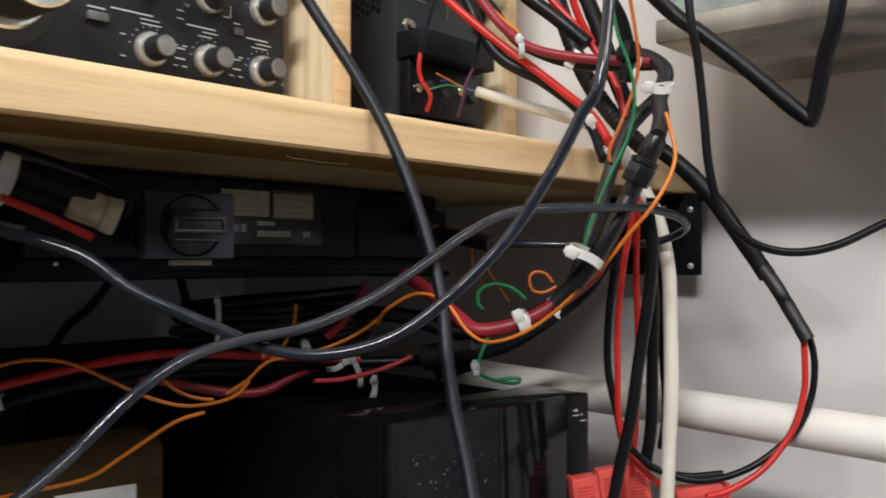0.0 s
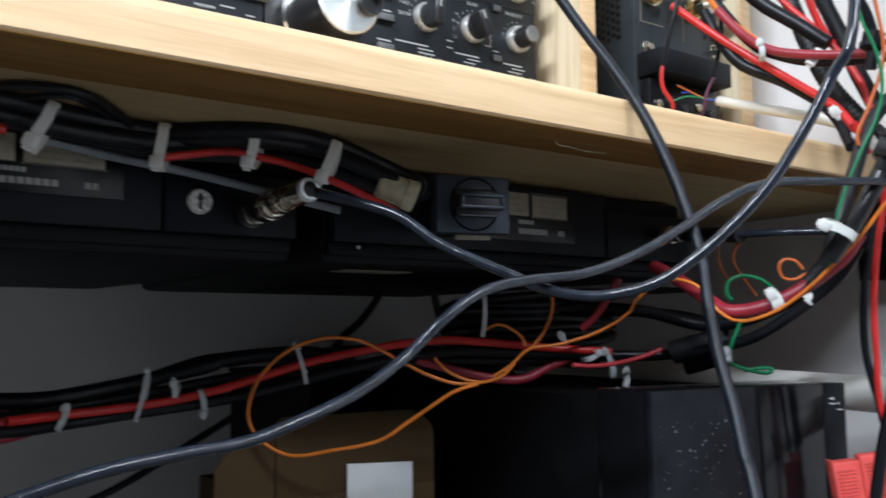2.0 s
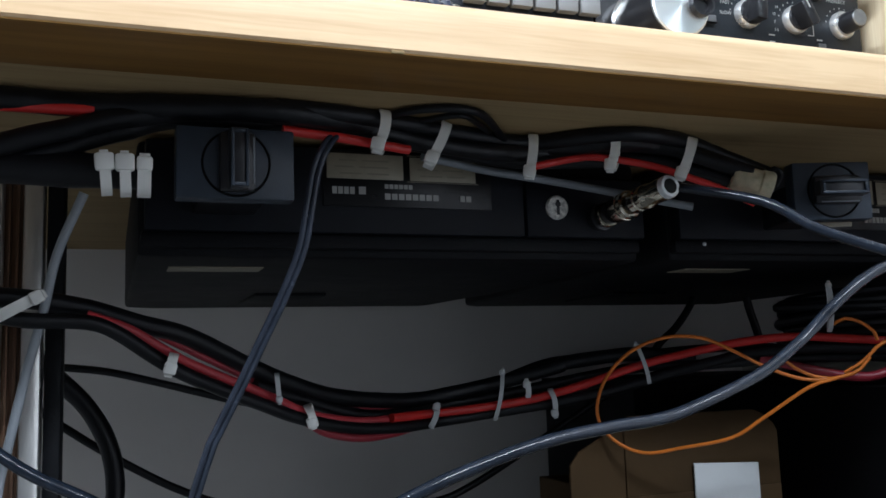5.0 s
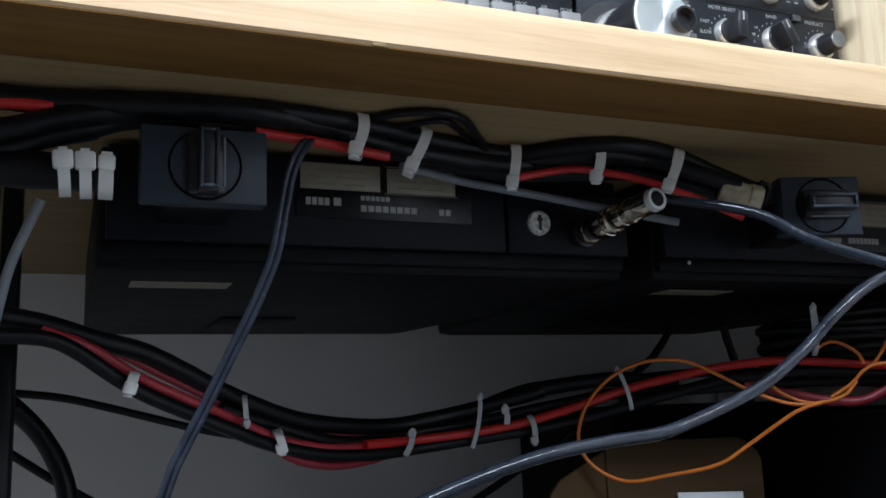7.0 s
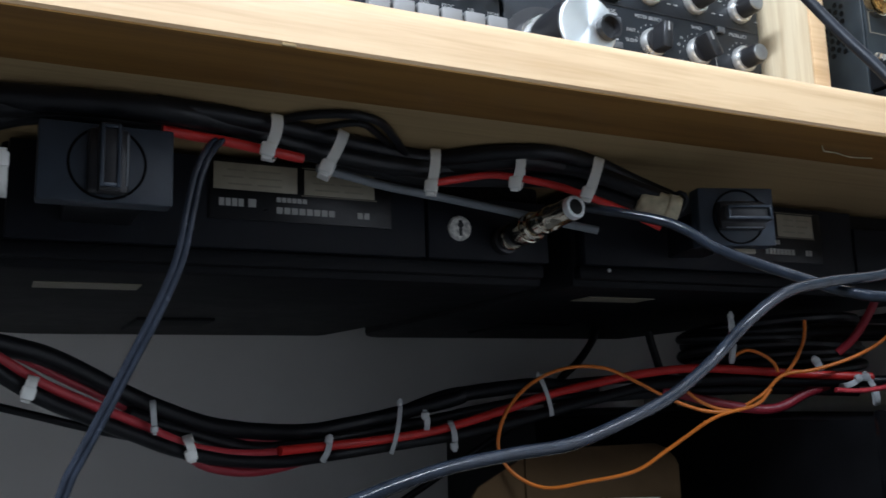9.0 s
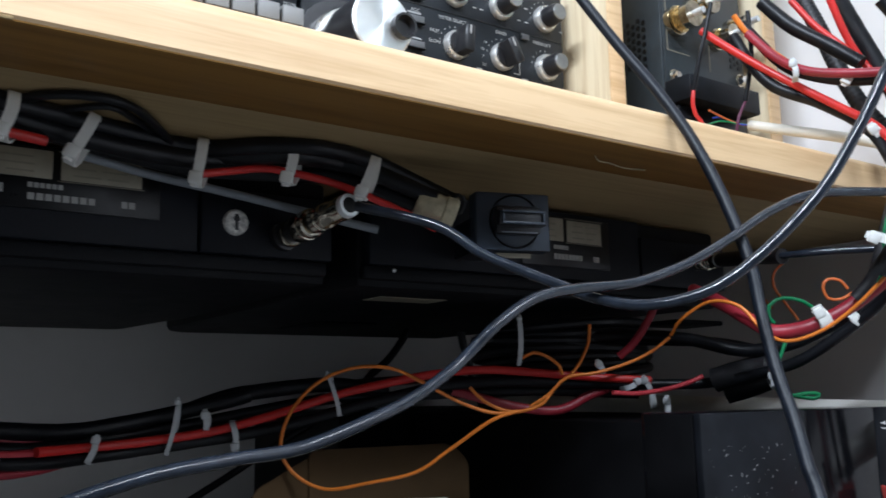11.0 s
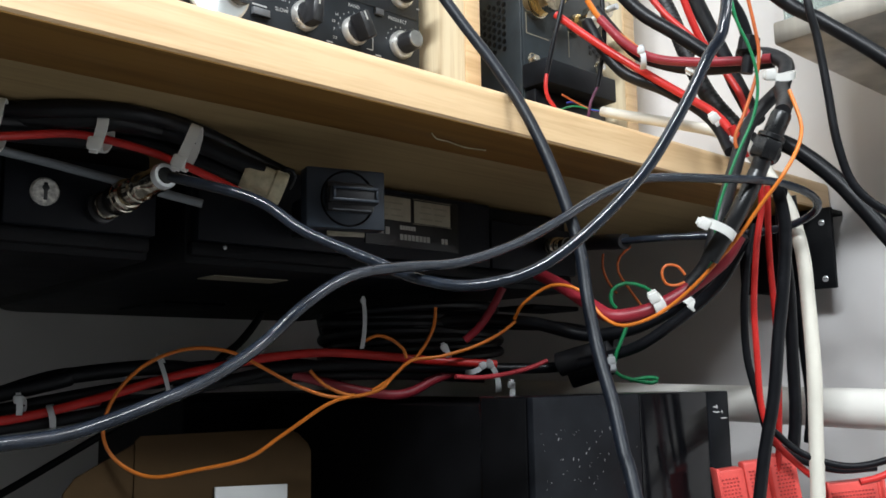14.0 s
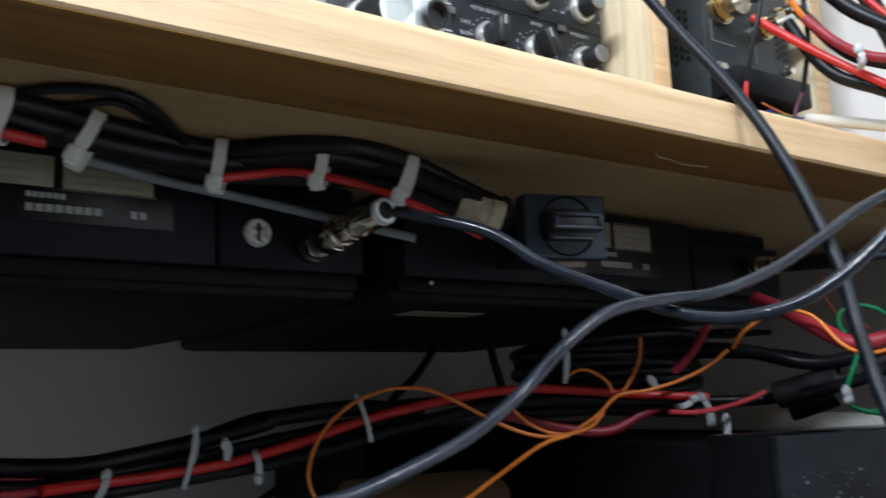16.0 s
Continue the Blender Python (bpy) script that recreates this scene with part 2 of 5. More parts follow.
def join_bm(*parts):
    out = bmesh.new()
    for bm in parts:
        me = bpy.data.meshes.new("tmp")
        bm.to_mesh(me)
        bm.free()
        out.from_mesh(me)
        bpy.data.meshes.remove(me)
    return out


def moved(bm, m):
    bmesh.ops.transform(bm, matrix=m, verts=bm.verts)
    return bm


def smooth_path(points, per=8):
    pts = [Vector(p) for p in points]
    q = [2 * pts[0] - pts[1]] + pts + [2 * pts[-1] - pts[-2]]
    out = []
    for a, b, c, d in zip(q, q[1:], q[2:], q[3:]):
        n = max(2, min(24, int((c - b).length / 0.005)))
        for k in range(n):
            s = k / n
            out.append(0.5 * (2 * b + (c - a) * s + (2 * a - 5 * b + 4 * c - d) * s * s + (3 * b - a - 3 * c + d) * s ** 3))
    out.append(pts[-1])
    return out


def tube_bm(path, radius, sides=12, rough=0.0, ribs=0.0):
    """A round cable swept along a path; rough: a slight unevenness of its thickness; ribs: alternate ring depth."""
    bm = bmesh.new()
    rings, up = [], Vector((0.13, 0.31, 0.94))
    for i, p in enumerate(path):
        t = (path[min(i + 1, len(path) - 1)] - path[max(i - 1, 0)]).normalized()
        u = (up - t * up.dot(t)).normalized()
        v = t.cross(u)
        up = u
        r = radius * (1 + rough * noise.noise(p * 90)) * (1 - ribs * (i // 2 % 2))
        rings.append([bm.verts.new(p + r * (u * math.cos(2 * math.pi * k / sides) + v * math.sin(2 * math.pi * k / sides))) for k in range(sides)])
    uv, run = bm.loops.layers.uv.new("UVMap"), 0.0
    for i, (a, b) in enumerate(zip(rings, rings[1:])):
        step = (path[i + 1] - path[i]).length
        for k in range(sides):
            f = bm.faces.new((a[k], a[(k + 1) % sides], b[(k + 1) % sides], b[k]))
            for loop, u, v in zip(f.loops, (k, k + 1, k + 1, k), (0, 0, step, step)):
                loop[uv].uv = (u / sides, run + v)
        run += step
    bm.faces.new(rings[0][::-1])
    bm.faces.new(rings[-1])
    return bm


def prism_bm(outline, z0, z1, bevel=0.0):
    """An upright block on a plan outline of (x, y) corners."""
    bm = bmesh.new()
    rows = [[bm.verts.new((x, y, z)) for x, y in outline] for z in (z0, z1)]
    bm.faces.new(rows[0][::-1])
    bm.faces.new(rows[1])
    n = len(outline)
    for k in range(n):
        bm.faces.new((rows[0][k], rows[0][(k + 1) % n], rows[1][(k + 1) % n], rows[1][k]))
    if bevel:
        bmesh.ops.bevel(bm, geom=bm.edges[:], offset=bevel, segments=2, affect="EDGES", profile=0.5)
    return bm


def mesh_object(name, bm, mat, smooth=True):
    me = bpy.data.meshes.new(name)
    bmesh.ops.recalc_face_normals(bm, faces=bm.faces)
    bm.to_mesh(me)
    bm.free()
    if smooth:
        for p in me.polygons:
            p.use_smooth = True
        me.set_sharp_from_angle(angle=radians(35))
    me.materials.append(mat)
    return new(name, me)


def part(name, bm, mat, parent, label=""):
    ob = mesh_object(name, bm, mat)
    ob.parent = parent
    if label:
        tagged(ob, label)
    return ob


def thing(name, label, category, at=(0, 0, 0), rz=0, group="", rx=0, ry=0):
    ob = new(name)
    ob.empty_display_size = 0.02
    ob.matrix_world = pose(*at, rx, ry, rz)
    return tagged(ob, label, category, group)


def single(name, bm, mat, label, category, group=""):
    return tagged(mesh_object(name, bm, mat), label, category, group)


def structure(name, bm, mat, label):
    return tagged(mesh_object(name, bm, mat), label, name.split("_")[0], kind="structure")


def along(a, b):
    a, b = Vector(a), Vector(b)
    return Matrix.Translation(a) @ (b - a).to_track_quat("Z", "Y").to_matrix().to_4x4()


def lettering(text, size, at, parent, mat=None, flip=False):
    """Printed words on a front that faces -y."""
    cu = bpy.data.curves.new("lettering", "FONT")
    cu.body, cu.size, cu.align_x, cu.align_y = text, size, "CENTER", "CENTER"
    cu.extrude = 0.00005
    cu.materials.append(mat or M_INK)
    ob = new("lettering", cu)
    ob.parent = parent
    ob.matrix_local = pose(*at, 90, 180 if flip else 0, 0)
    return ob


# ---- the room ----
WX, WY = 1.21, 0.66
structure("floor", span_bm((-3.2, -2.6, -0.1), (WX, WY, 0)), M_FLOOR, "plain grey floor of the room")
structure("ceiling", span_bm((-3.3, -2.7, 2.4), (WX + 0.1, WY + 0.1, 2.5)), M_CEIL, "plain pale ceiling")
structure("wall_north", span_bm((-3.3, WY, 0), (WX + 0.1, WY + 0.1, 2.4)), M_BACKWALL, "grey painted wall behind the table")
structure("wall_east", span_bm((WX, -2.7, 0), (WX + 0.1, WY - 0.001, 2.4)), M_WALL, "pale grey painted wall beside the table")
# Two unseen walls, kept dark to hold down the ambient light.
structure("wall_west", span_bm((-3.3, -2.7, 0), (-3.2, WY - 0.001, 2.4)), M_WEST, "unseen wall closing the room, darkened to cut bounce light")
structure("wall_south", span_bm((-3.2, -2.7, 0), (WX - 0.001, -2.6, 2.4)), M_FAR, "unseen wall closing the room, darkened to cut bounce light")
for lx, ly in ((-1.25, -1.05), (0.7, -2.05)):
    light = thing("ceiling_light", "white ceiling tube light housing", "ceiling light", (lx, ly, 2.36), group="ceiling lights")
    part("frame", box_bm((0.12, 1.0, 0.04) if lx < 0 else (1.0, 0.12, 0.04), 0.006, (0, 0, 0.019)), M_WHITECARD, light)


# ---- the table ----
def table():
    bm = bmesh.new()
    x0, x1, y1, zb, zt = -0.55, WX - 0.004, WY - 0.004, 0.6982, 0.7238
    prof = [(y1, zb), (0.0015, zb), (0.0, zb + 0.0015)] + [(0.0055 - 0.0055 * math.cos(a), zt - 0.0055 + 0.0055 * math.sin(a)) for a in [radians(15 * k) for k in range(7)]] + [(y1, zt)]
    ends = [[bm.verts.new((x, y, z)) for y, z in prof] for x in (x0, x1)]
    n = len(prof)
    for i in range(n):
        j = (i + 1) % n
        bm.faces.new((ends[0][i], ends[0][j], ends[1][j], ends[1][i]))
    bm.faces.new(ends[0][::-1])
    bm.faces.new(ends[1])
    t = thing("table", "light beech laminate table top with rounded front edge", "table")
    part("tabletop", bm, M_WOOD, t)
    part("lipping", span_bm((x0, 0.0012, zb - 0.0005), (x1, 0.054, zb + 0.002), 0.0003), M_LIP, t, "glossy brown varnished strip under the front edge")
    part("underside", span_bm((x0, 0.0545, zb - 0.0003), (x1, y1, zb + 0.002), 0.0003), M_UNDER, t, "beige underside, darker than the table top")
    # slotted steel upright: a channel with two bright flanges and a tarnished recess
    leg = part("leg", join_bm(span_bm((0.2485, 0.207, 0), (0.2595, 0.232, 0.694), 0.0025), span_bm((0.2705, 0.207, 0), (0.2815, 0.232, 0.694), 0.0025), span_bm((0.23, 0.19, 0.694), (0.30, 0.25, 0.698), 0.001)), M_LEG, t, "worn bright steel channel leg")
    part("recess", join_bm(span_bm((0.2590, 0.222, 0), (0.2710, 0.228, 0.693), 0.0005), span_bm((0.2618, 0.217, 0), (0.2632, 0.223, 0.693), 0.0004), span_bm((0.2660, 0.217, 0), (0.2680, 0.223, 0.693), 0.0004)), M_BRONZE, leg, "brown tarnished slot of the channel")
    part("leg", box_bm((0.0095, 0.03, 0.694), 0.0025, (0.2880, 0.222, 0.347)), M_RADIO, t, "narrow black steel upright")
    part("leg", box_bm((0.04, 0.04, 0.70), 0.004, (-0.45, 0.5, 0.35)), M_CHROME, t)
    # pencil-like scratch left on the underside
    part("scratch", tube_bm(smooth_path([(0.7570, 0.0250, 0.6970), (0.7680, 0.0330, 0.6970), (0.7770, 0.0330, 0.6970), (0.7940, 0.0370, 0.6970), (0.8100, 0.0340, 0.6970)]), 0.0004, 6), M_TAPE, t, "pale scratch on the underside")
    part("chip", box_bm((0.006, 0.0012, 0.0015), 0.0004, (0.433, 0.0006, 0.6985)), M_UNDER, t, "pale chip on the lower edge")


table()


def wall_bracket():
    b = thing("wall_bracket", "black steel bracket plate screwed to the wall", "bracket")
    px = 1.178
    part("plate", span_bm((px, -0.013, 0.6275), (px + 0.005, 0.075, 0.697), 0.0012), M_RADIO, b)
    part("flange", span_bm((px + 0.005, 0.055, 0.6275), (WX - 0.001, 0.060, 0.697), 0.001), M_RADIO, b)
    part("flange", span_bm((px + 0.005, -0.010, 0.6925), (WX - 0.001, 0.055, 0.697), 0.001), M_RADIO, b)
    for y, z in ((-0.0045, 0.6355), (-0.0045, 0.684)):
        s = part("screw", moved(lathe_bm([(0.0026, 0), (0.0026, 0.0008), (0.0015, 0.0014)], 14), along((px, y, z), (px - 0.02, y, z))), M_BRUSHED, b)
        part("slot", box_bm((0.0004, 0.0038, 0.0006), 0, (px - 0.0013, y, z)), M_KNOB, s)


wall_bracket()
pipe = thing("wall_pipe", "cream painted pipe running along the wall", "pipe")
part("tube", tube_bm(smooth_path([(1.124, 0.645, 0.5500), (1.113, 0.50, 0.5462), (1.083, 0.10, 0.5352), (1.069, -0.10, 0.5302), (1.054, -0.30, 0.5250), (1.017, -0.80, 0.5115)]), 0.0142, 28), M_PIPE, pipe)


def wall_cabinet():
    c = thing("wall_cabinet", "mottled steel edged cabinet with glass, fixed to the wall", "cabinet")
    x0, x1, y0, y1 = 1.017, WX - 0.002, -0.75, -0.054
    part("base", span_bm((x0, y0, 0.790), (x1, y1, 0.807), 0.002), M_STEEL, c, "mottled grey steel base tray")
    part("glass", span_bm((x0 + 0.006, y0 + 0.01, 0.8085), (x0 + 0.011, y1 - 0.006, 1.15), 0.0), M_GLASS, c, "pale greenish glass pane")
    part("glass", span_bm((x0 + 0.013, y1 - 0.012, 0.8085), (x1, y1 - 0.006, 1.15), 0.0), M_GLASS, c)
    part("top", span_bm((x0, y0, 1.152), (x1, y1, 1.18), 0.002), M_STEEL, c)


wall_cabinet()


# ---- radios under the table ----
def cable_plug_block(parent, lo, hi, turned, swing=0.0):
    """Square connector housing with a winged thumb screw in a round groove on its face."""
    lo, hi = Vector(lo), Vector(hi)
    w, h, deep = hi.x - lo.x, hi.z - lo.z, hi.y - lo.y
    m = pose(lo.x, lo.y, lo.z, 0, 0, swing)
    p = part("connector", moved(span_bm((0, 0, 0), (w, 0.012, h), 0.0012), m), M_CONNECTOR, parent, "square black connector with a thumb screw")
    part("neck", moved(span_bm((0.014, 0.012, 0.006), (w - 0.008, deep, h - 0.006), 0.001), m), M_BLACK, p)
    cx, cz, r = w * (0.52 if turned else 0.5), h / 2, 0.455 * h
    ring = [m @ Vector((cx + r * math.cos(math.pi * k / 30), -0.0001, cz + r * math.sin(math.pi * k / 30))) for k in range(61)]
    part("groove", tube_bm(ring, 0.0006, 8), M_MATT, p, "black ring groove")
    if turned:
        part("label_strip", moved(span_bm((w * 0.30, 0.006, -0.0035), (w * 0.78, 0.0075, -0.0005), 0.0003), m), M_LABEL, p, "pale torn label below the connector")
    turn = m @ pose(cx, 0, cz, 0, 90 if turned else 0, 0)
    base = part("thumb_screw", moved(join_bm(span_bm((-0.0085, -0.006, -r * 0.9), (0.0085, 0, r * 0.9), 0.002), span_bm((-0.0046, -0.013, -r * 0.93), (0.0046, -0.005, r * 0.93), 0.0012)), turn), M_KNOB, p, "black winged thumb screw")
    # Rim in a paler slate than the screw, for its lit ridges.
    rim = [span_bm((s * 0.0034 - 0.0008, -0.0145, -r * 0.86), (s * 0.0034 + 0.0008, -0.0128, r * 0.86), 0.0004) for s in (-1, 1)]
    rim += [span_bm((-0.0026, -0.0145, s * r * 0.80 - 0.0008), (0.0026, -0.0128, s * r * 0.80 + 0.0008), 0.0003) for s in (-1, 1)]
    part("slot_rim", moved(join_bm(*rim), turn), M_CONNECTOR, base, "slate rim round a slot, paler to look lit")
    # Grey strip painted in as the highlight along the wing's edge.
    part("edge_highlight", moved(span_bm((0.0071, -0.0063, -r * 0.7), (0.0080, -0.0058, r * 0.75), 0.0002), turn), M_FLEX2, base, "thin pale strip painting a highlight on the edge")


def maker_plate(parent, x0, x1, z0, z1, y):
    w, h = x1 - x0, z1 - z0
    p = part("name_plate", span_bm((x0, y - 0.0012, z0), (x1, y, z1), 0.0004), M_PLATE, parent, "black name plate with silver fields and print")
    part("field", span_bm((x0 + 0.02 * w, y - 0.0018, z0 + 0.50 * h), (x0 + 0.46 * w, y - 0.0012, z0 + 0.96 * h), 0.0002), M_LABEL, p)
    part("field", span_bm((x0 + 0.50 * w, y - 0.0018, z0 + 0.50 * h), (x0 + 0.90 * w, y - 0.0012, z0 + 0.94 * h), 0.0002), M_LABEL, p)
    for bz in (0.475, 0.965):
        part("border", span_bm((x0 + 0.485 * w, y - 0.0016, z0 + bz * h), (x0 + 0.915 * w, y - 0.0012, z0 + (bz + 0.012) * h)), M_DIMINK, p)
    for fx0, fx1 in ((0.05, 0.40), (0.53, 0.86)):
        for k in range(3):
            zz = z0 + (0.58 + 0.12 * k) * h
            a = fx0 + random.uniform(0, 0.05)
            l = random.uniform(0.08, 0.14)
            part("print_line", span_bm((x0 + a * w, y - 0.0019, zz), (x0 + (a + l) * w, y - 0.0018, zz + 0.03 * h)), M_DIMINK, p)
            part("print_line", span_bm((x0 + (a + l + 0.03) * w, y - 0.0019, zz), (x0 + (fx1 - random.uniform(0, 0.06)) * w, y - 0.0018, zz + 0.03 * h)), M_DIMINK, p)
    for fx0, n, l, zz, hh in ((0.05, 4, 0.026, 0.22, 0.13), (0.20, 1, 0.04, 0.22, 0.14), (0.35, 6, 0.022, 0.34, 0.08), (0.35, 8, 0.032, 0.14, 0.11), (0.80, 2, 0.03, 0.14, 0.11)):
        for k in range(n):
            a = x0 + (fx0 + k * l * 1.28) * w
            part("print_bar", span_bm((a, y - 0.0016, z0 + zz * h), (a + l * w, y - 0.0012, z0 + (zz + hh) * h)), M_PLATEINK, p)


def radio(x0, x1, face, rear, plug, plate, lock, sticker, label):
    r = thing("mobile_radio", label, "radio", group="radios under the table")
    part("body", prism_bm([(x0, face + 0.010), (x1, face + 0.010)] + rear, 0.629, 0.6955, 0.0035), M_RADIO, r)
    part("front_panel", span_bm((x0 + 0.004, face, 0.643), (lock[0] - 0.001, face + 0.012, 0.694), 0.0015), M_RADIO2, r)
    part("lower_lip", span_bm((x0 + 0.002, face + 0.004, 0.634), (x1 - 0.002, face + 0.03, 0.643), 0.002), M_RADIO, r)
    part("skid", span_bm((x0 + 0.10, 0.40, 0.6265), (x0 + 0.16, 0.50, 0.6295), 0.001), M_RADIO, r)
    lk = part("lock_block", span_bm((lock[0], face - 0.001, 0.643), (lock[1], face + 0.03, 0.682), 0.0015), M_RADIO2, r)
    if lock[2]:
        cx, cz = lock[2]
        ring = along((cx, face - 0.001, cz), (cx, face - 1, cz))
        k = part("key_lock", moved(lathe_bm([(0.0078, 0), (0.0078, 0.0015), (0.0068, 0.0024)], 30), ring), M_LOCK, lk, "scratched pale metal key lock")
        part("key_slot", box_bm((0.0021, 0.0006, 0.0098), 0.0003, (cx, face - 0.0036, cz)), M_KNOB, lk)
        part("key_slot", moved(lathe_bm([(0.0019, 0), (0.0019, 0.0004)], 14), along((cx, face - 0.0034, cz + 0.002), (cx, face - 1, cz + 0.002))), M_KNOB, lk)
    maker_plate(r, *plate, face - 0.0002)
    cable_plug_block(r, *plug)
    sx0, sx1, sy = sticker
    part("sticker", span_bm((sx0, sy - 0.003, 0.6284), (sx1 + 0.003, sy + 0.021, 0.629)), M_DIMINK, r, "dull silver sticker on the underside")
    return r


radio(0.331, 0.652, 0.155, [(0.652, 0.43), (0.645, 0.47), (0.640, 0.560), (0.633, 0.572), (0.36, 0.572), (0.331, 0.556)], ((0.346, 0.075, 0.646), (0.402, 0.154, 0.681), False), (0.434, 0.541, 0.659, 0.692), (0.565, 0.651, (0.586, 0.662)), (0.351, 0.405, 0.212), "black mobile radio hung upside down under the table")
radio(0.672, 1.035, 0.150, [(1.035, 0.590), (0.705, 0.590), (0.688, 0.575), (0.676, 0.545)], ((0.700, 0.068, 0.6425), (0.7475, 0.149, 0.6775), True, -17), (0.803, 0.893, 0.652, 0.690), (0.93, 1.034, None), (0.715, 0.770, 0.205), "second black mobile radio hung under the table")


def junction_box():
    b = thing("junction_box", "small black plastic box fixed under the second radio", "box")
    part("body", span_bm((1.088, 0.250, 0.624), (1.159, 0.300, 0.6288), 0.0015), M_RADIO, b)
    part("cover", span_bm((1.090, 0.2485, 0.626), (1.157, 0.250, 0.627), 0.0005), M_RADIO2, b)


junction_box()


def coax_plug(a, b, label, scale=1.0):
    a, b = Vector(a), Vector(b)
    L = (b - a).length
    m = along(a, b)
    p = thing("coaxial_plug", label, "plug")
    s = scale

    def turned_part(name, prof, mat, label="", steps=32):
        part(name, moved(lathe_bm([(r * s, h * L) for r, h in prof], steps), m), mat, p, label)

    turned_part("socket", [(0.0088, -0.03), (0.0088, 0.03), (0.0070, 0.04), (0.0070, 0.20)], M_KNOB, "blackened socket")
    turned_part("socket_ring", [(0.0080, 0.07), (0.0083, 0.08), (0.0083, 0.13), (0.0080, 0.14)], M_NICKEL)
    turned_part("gasket", [(0.0060, 0.19), (0.0060, 0.27)], M_PLATE, "dark gap between the metal rings")
    turned_part("coupling_ring", [(0.0066, 0.25), (0.0086, 0.26), (0.0089, 0.28), (0.0089, 0.38), (0.0080, 0.385), (0.0080, 0.40), (0.0089, 0.405), (0.0089, 0.45), (0.0078, 0.47), (0.0056, 0.475)], M_NICKEL, "ringed tarnished metal coupling")
    turned_part("gasket", [(0.0054, 0.46), (0.0054, 0.56)], M_PLATE)
    turned_part("barrel", [(0.0060, 0.52), (0.0074, 0.53), (0.0074, 0.60), (0.0066, 0.61), (0.0066, 0.66), (0.0077, 0.67), (0.0077, 0.72), (0.0068, 0.74), (0.0068, 0.87)], M_NICKEL)
    turned_part("sleeve", [(0.0058, 0.86), (0.0070, 0.87), (0.0070, 0.945), (0.0062, 0.955)], M_NICKEL)
    turned_part("end_nut", [(0.0060, 0.94), (0.0069, 0.95), (0.0069, 0.985), (0.0063, 1.0), (0.0046, 1.0), (0.0040, 0.95)], M_BRUSHED, "bright end ring")
    turned_part("bore", [(0.0045, 0.93), (0.0045, 0.997)], M_PLATE, "dark open bore")


coax_plug((0.617, 0.152, 0.6560), (0.622, 0.080, 0.663), "nickel coaxial plug screwed into the radio")
coax_plug((0.998, 0.148, 0.666), (0.981, 0.112, 0.662), "small nickel coaxial plug on the second radio", 0.85)
cap = thing("taped_cable_end", "cable end wrapped in yellowed masking tape", "tape")
part("tape", moved(lathe_bm([(0.0076, 0), (0.0084, 0.002), (0.0087, 0.010), (0.0086, 0.016), (0.0094, 0.017), (0.0097, 0.0225), (0.0089, 0.024), (0.0070, 0.0235), (0.0068, 0.010)], 30), along((0.6695, 0.085, 0.6715), (0.6965, 0.0725, 0.6605))), M_TAPE, cap)
part("core", moved(lathe_bm([(0.0072, 0.008), (0.0072, 0.016), (0.003, 0.017)], 24), along((0.6695, 0.085, 0.6715), (0.6965, 0.0725, 0.6605))), M_BLACK, cap, "dark cable core inside the tape")
part("loose_end", tube_bm(smooth_path([(0.6835, 0.0765, 0.6705), (0.690, 0.0715, 0.6745), (0.6935, 0.070, 0.6705), (0.692, 0.0735, 0.664)]), 0.0013, 8), M_BLACK, cap, "loose black strand")
mount = thing("mounting_screw", "small bright screw head under the second radio", "screw")
part("head", moved(lathe_bm([(0.0013, 0), (0.0013, 0.0008), (0.0007, 0.0013)], 14), along((0.694, 0.1495, 0.6396), (0.694, 0.1, 0.6396))), M_BRUSHED, mount)


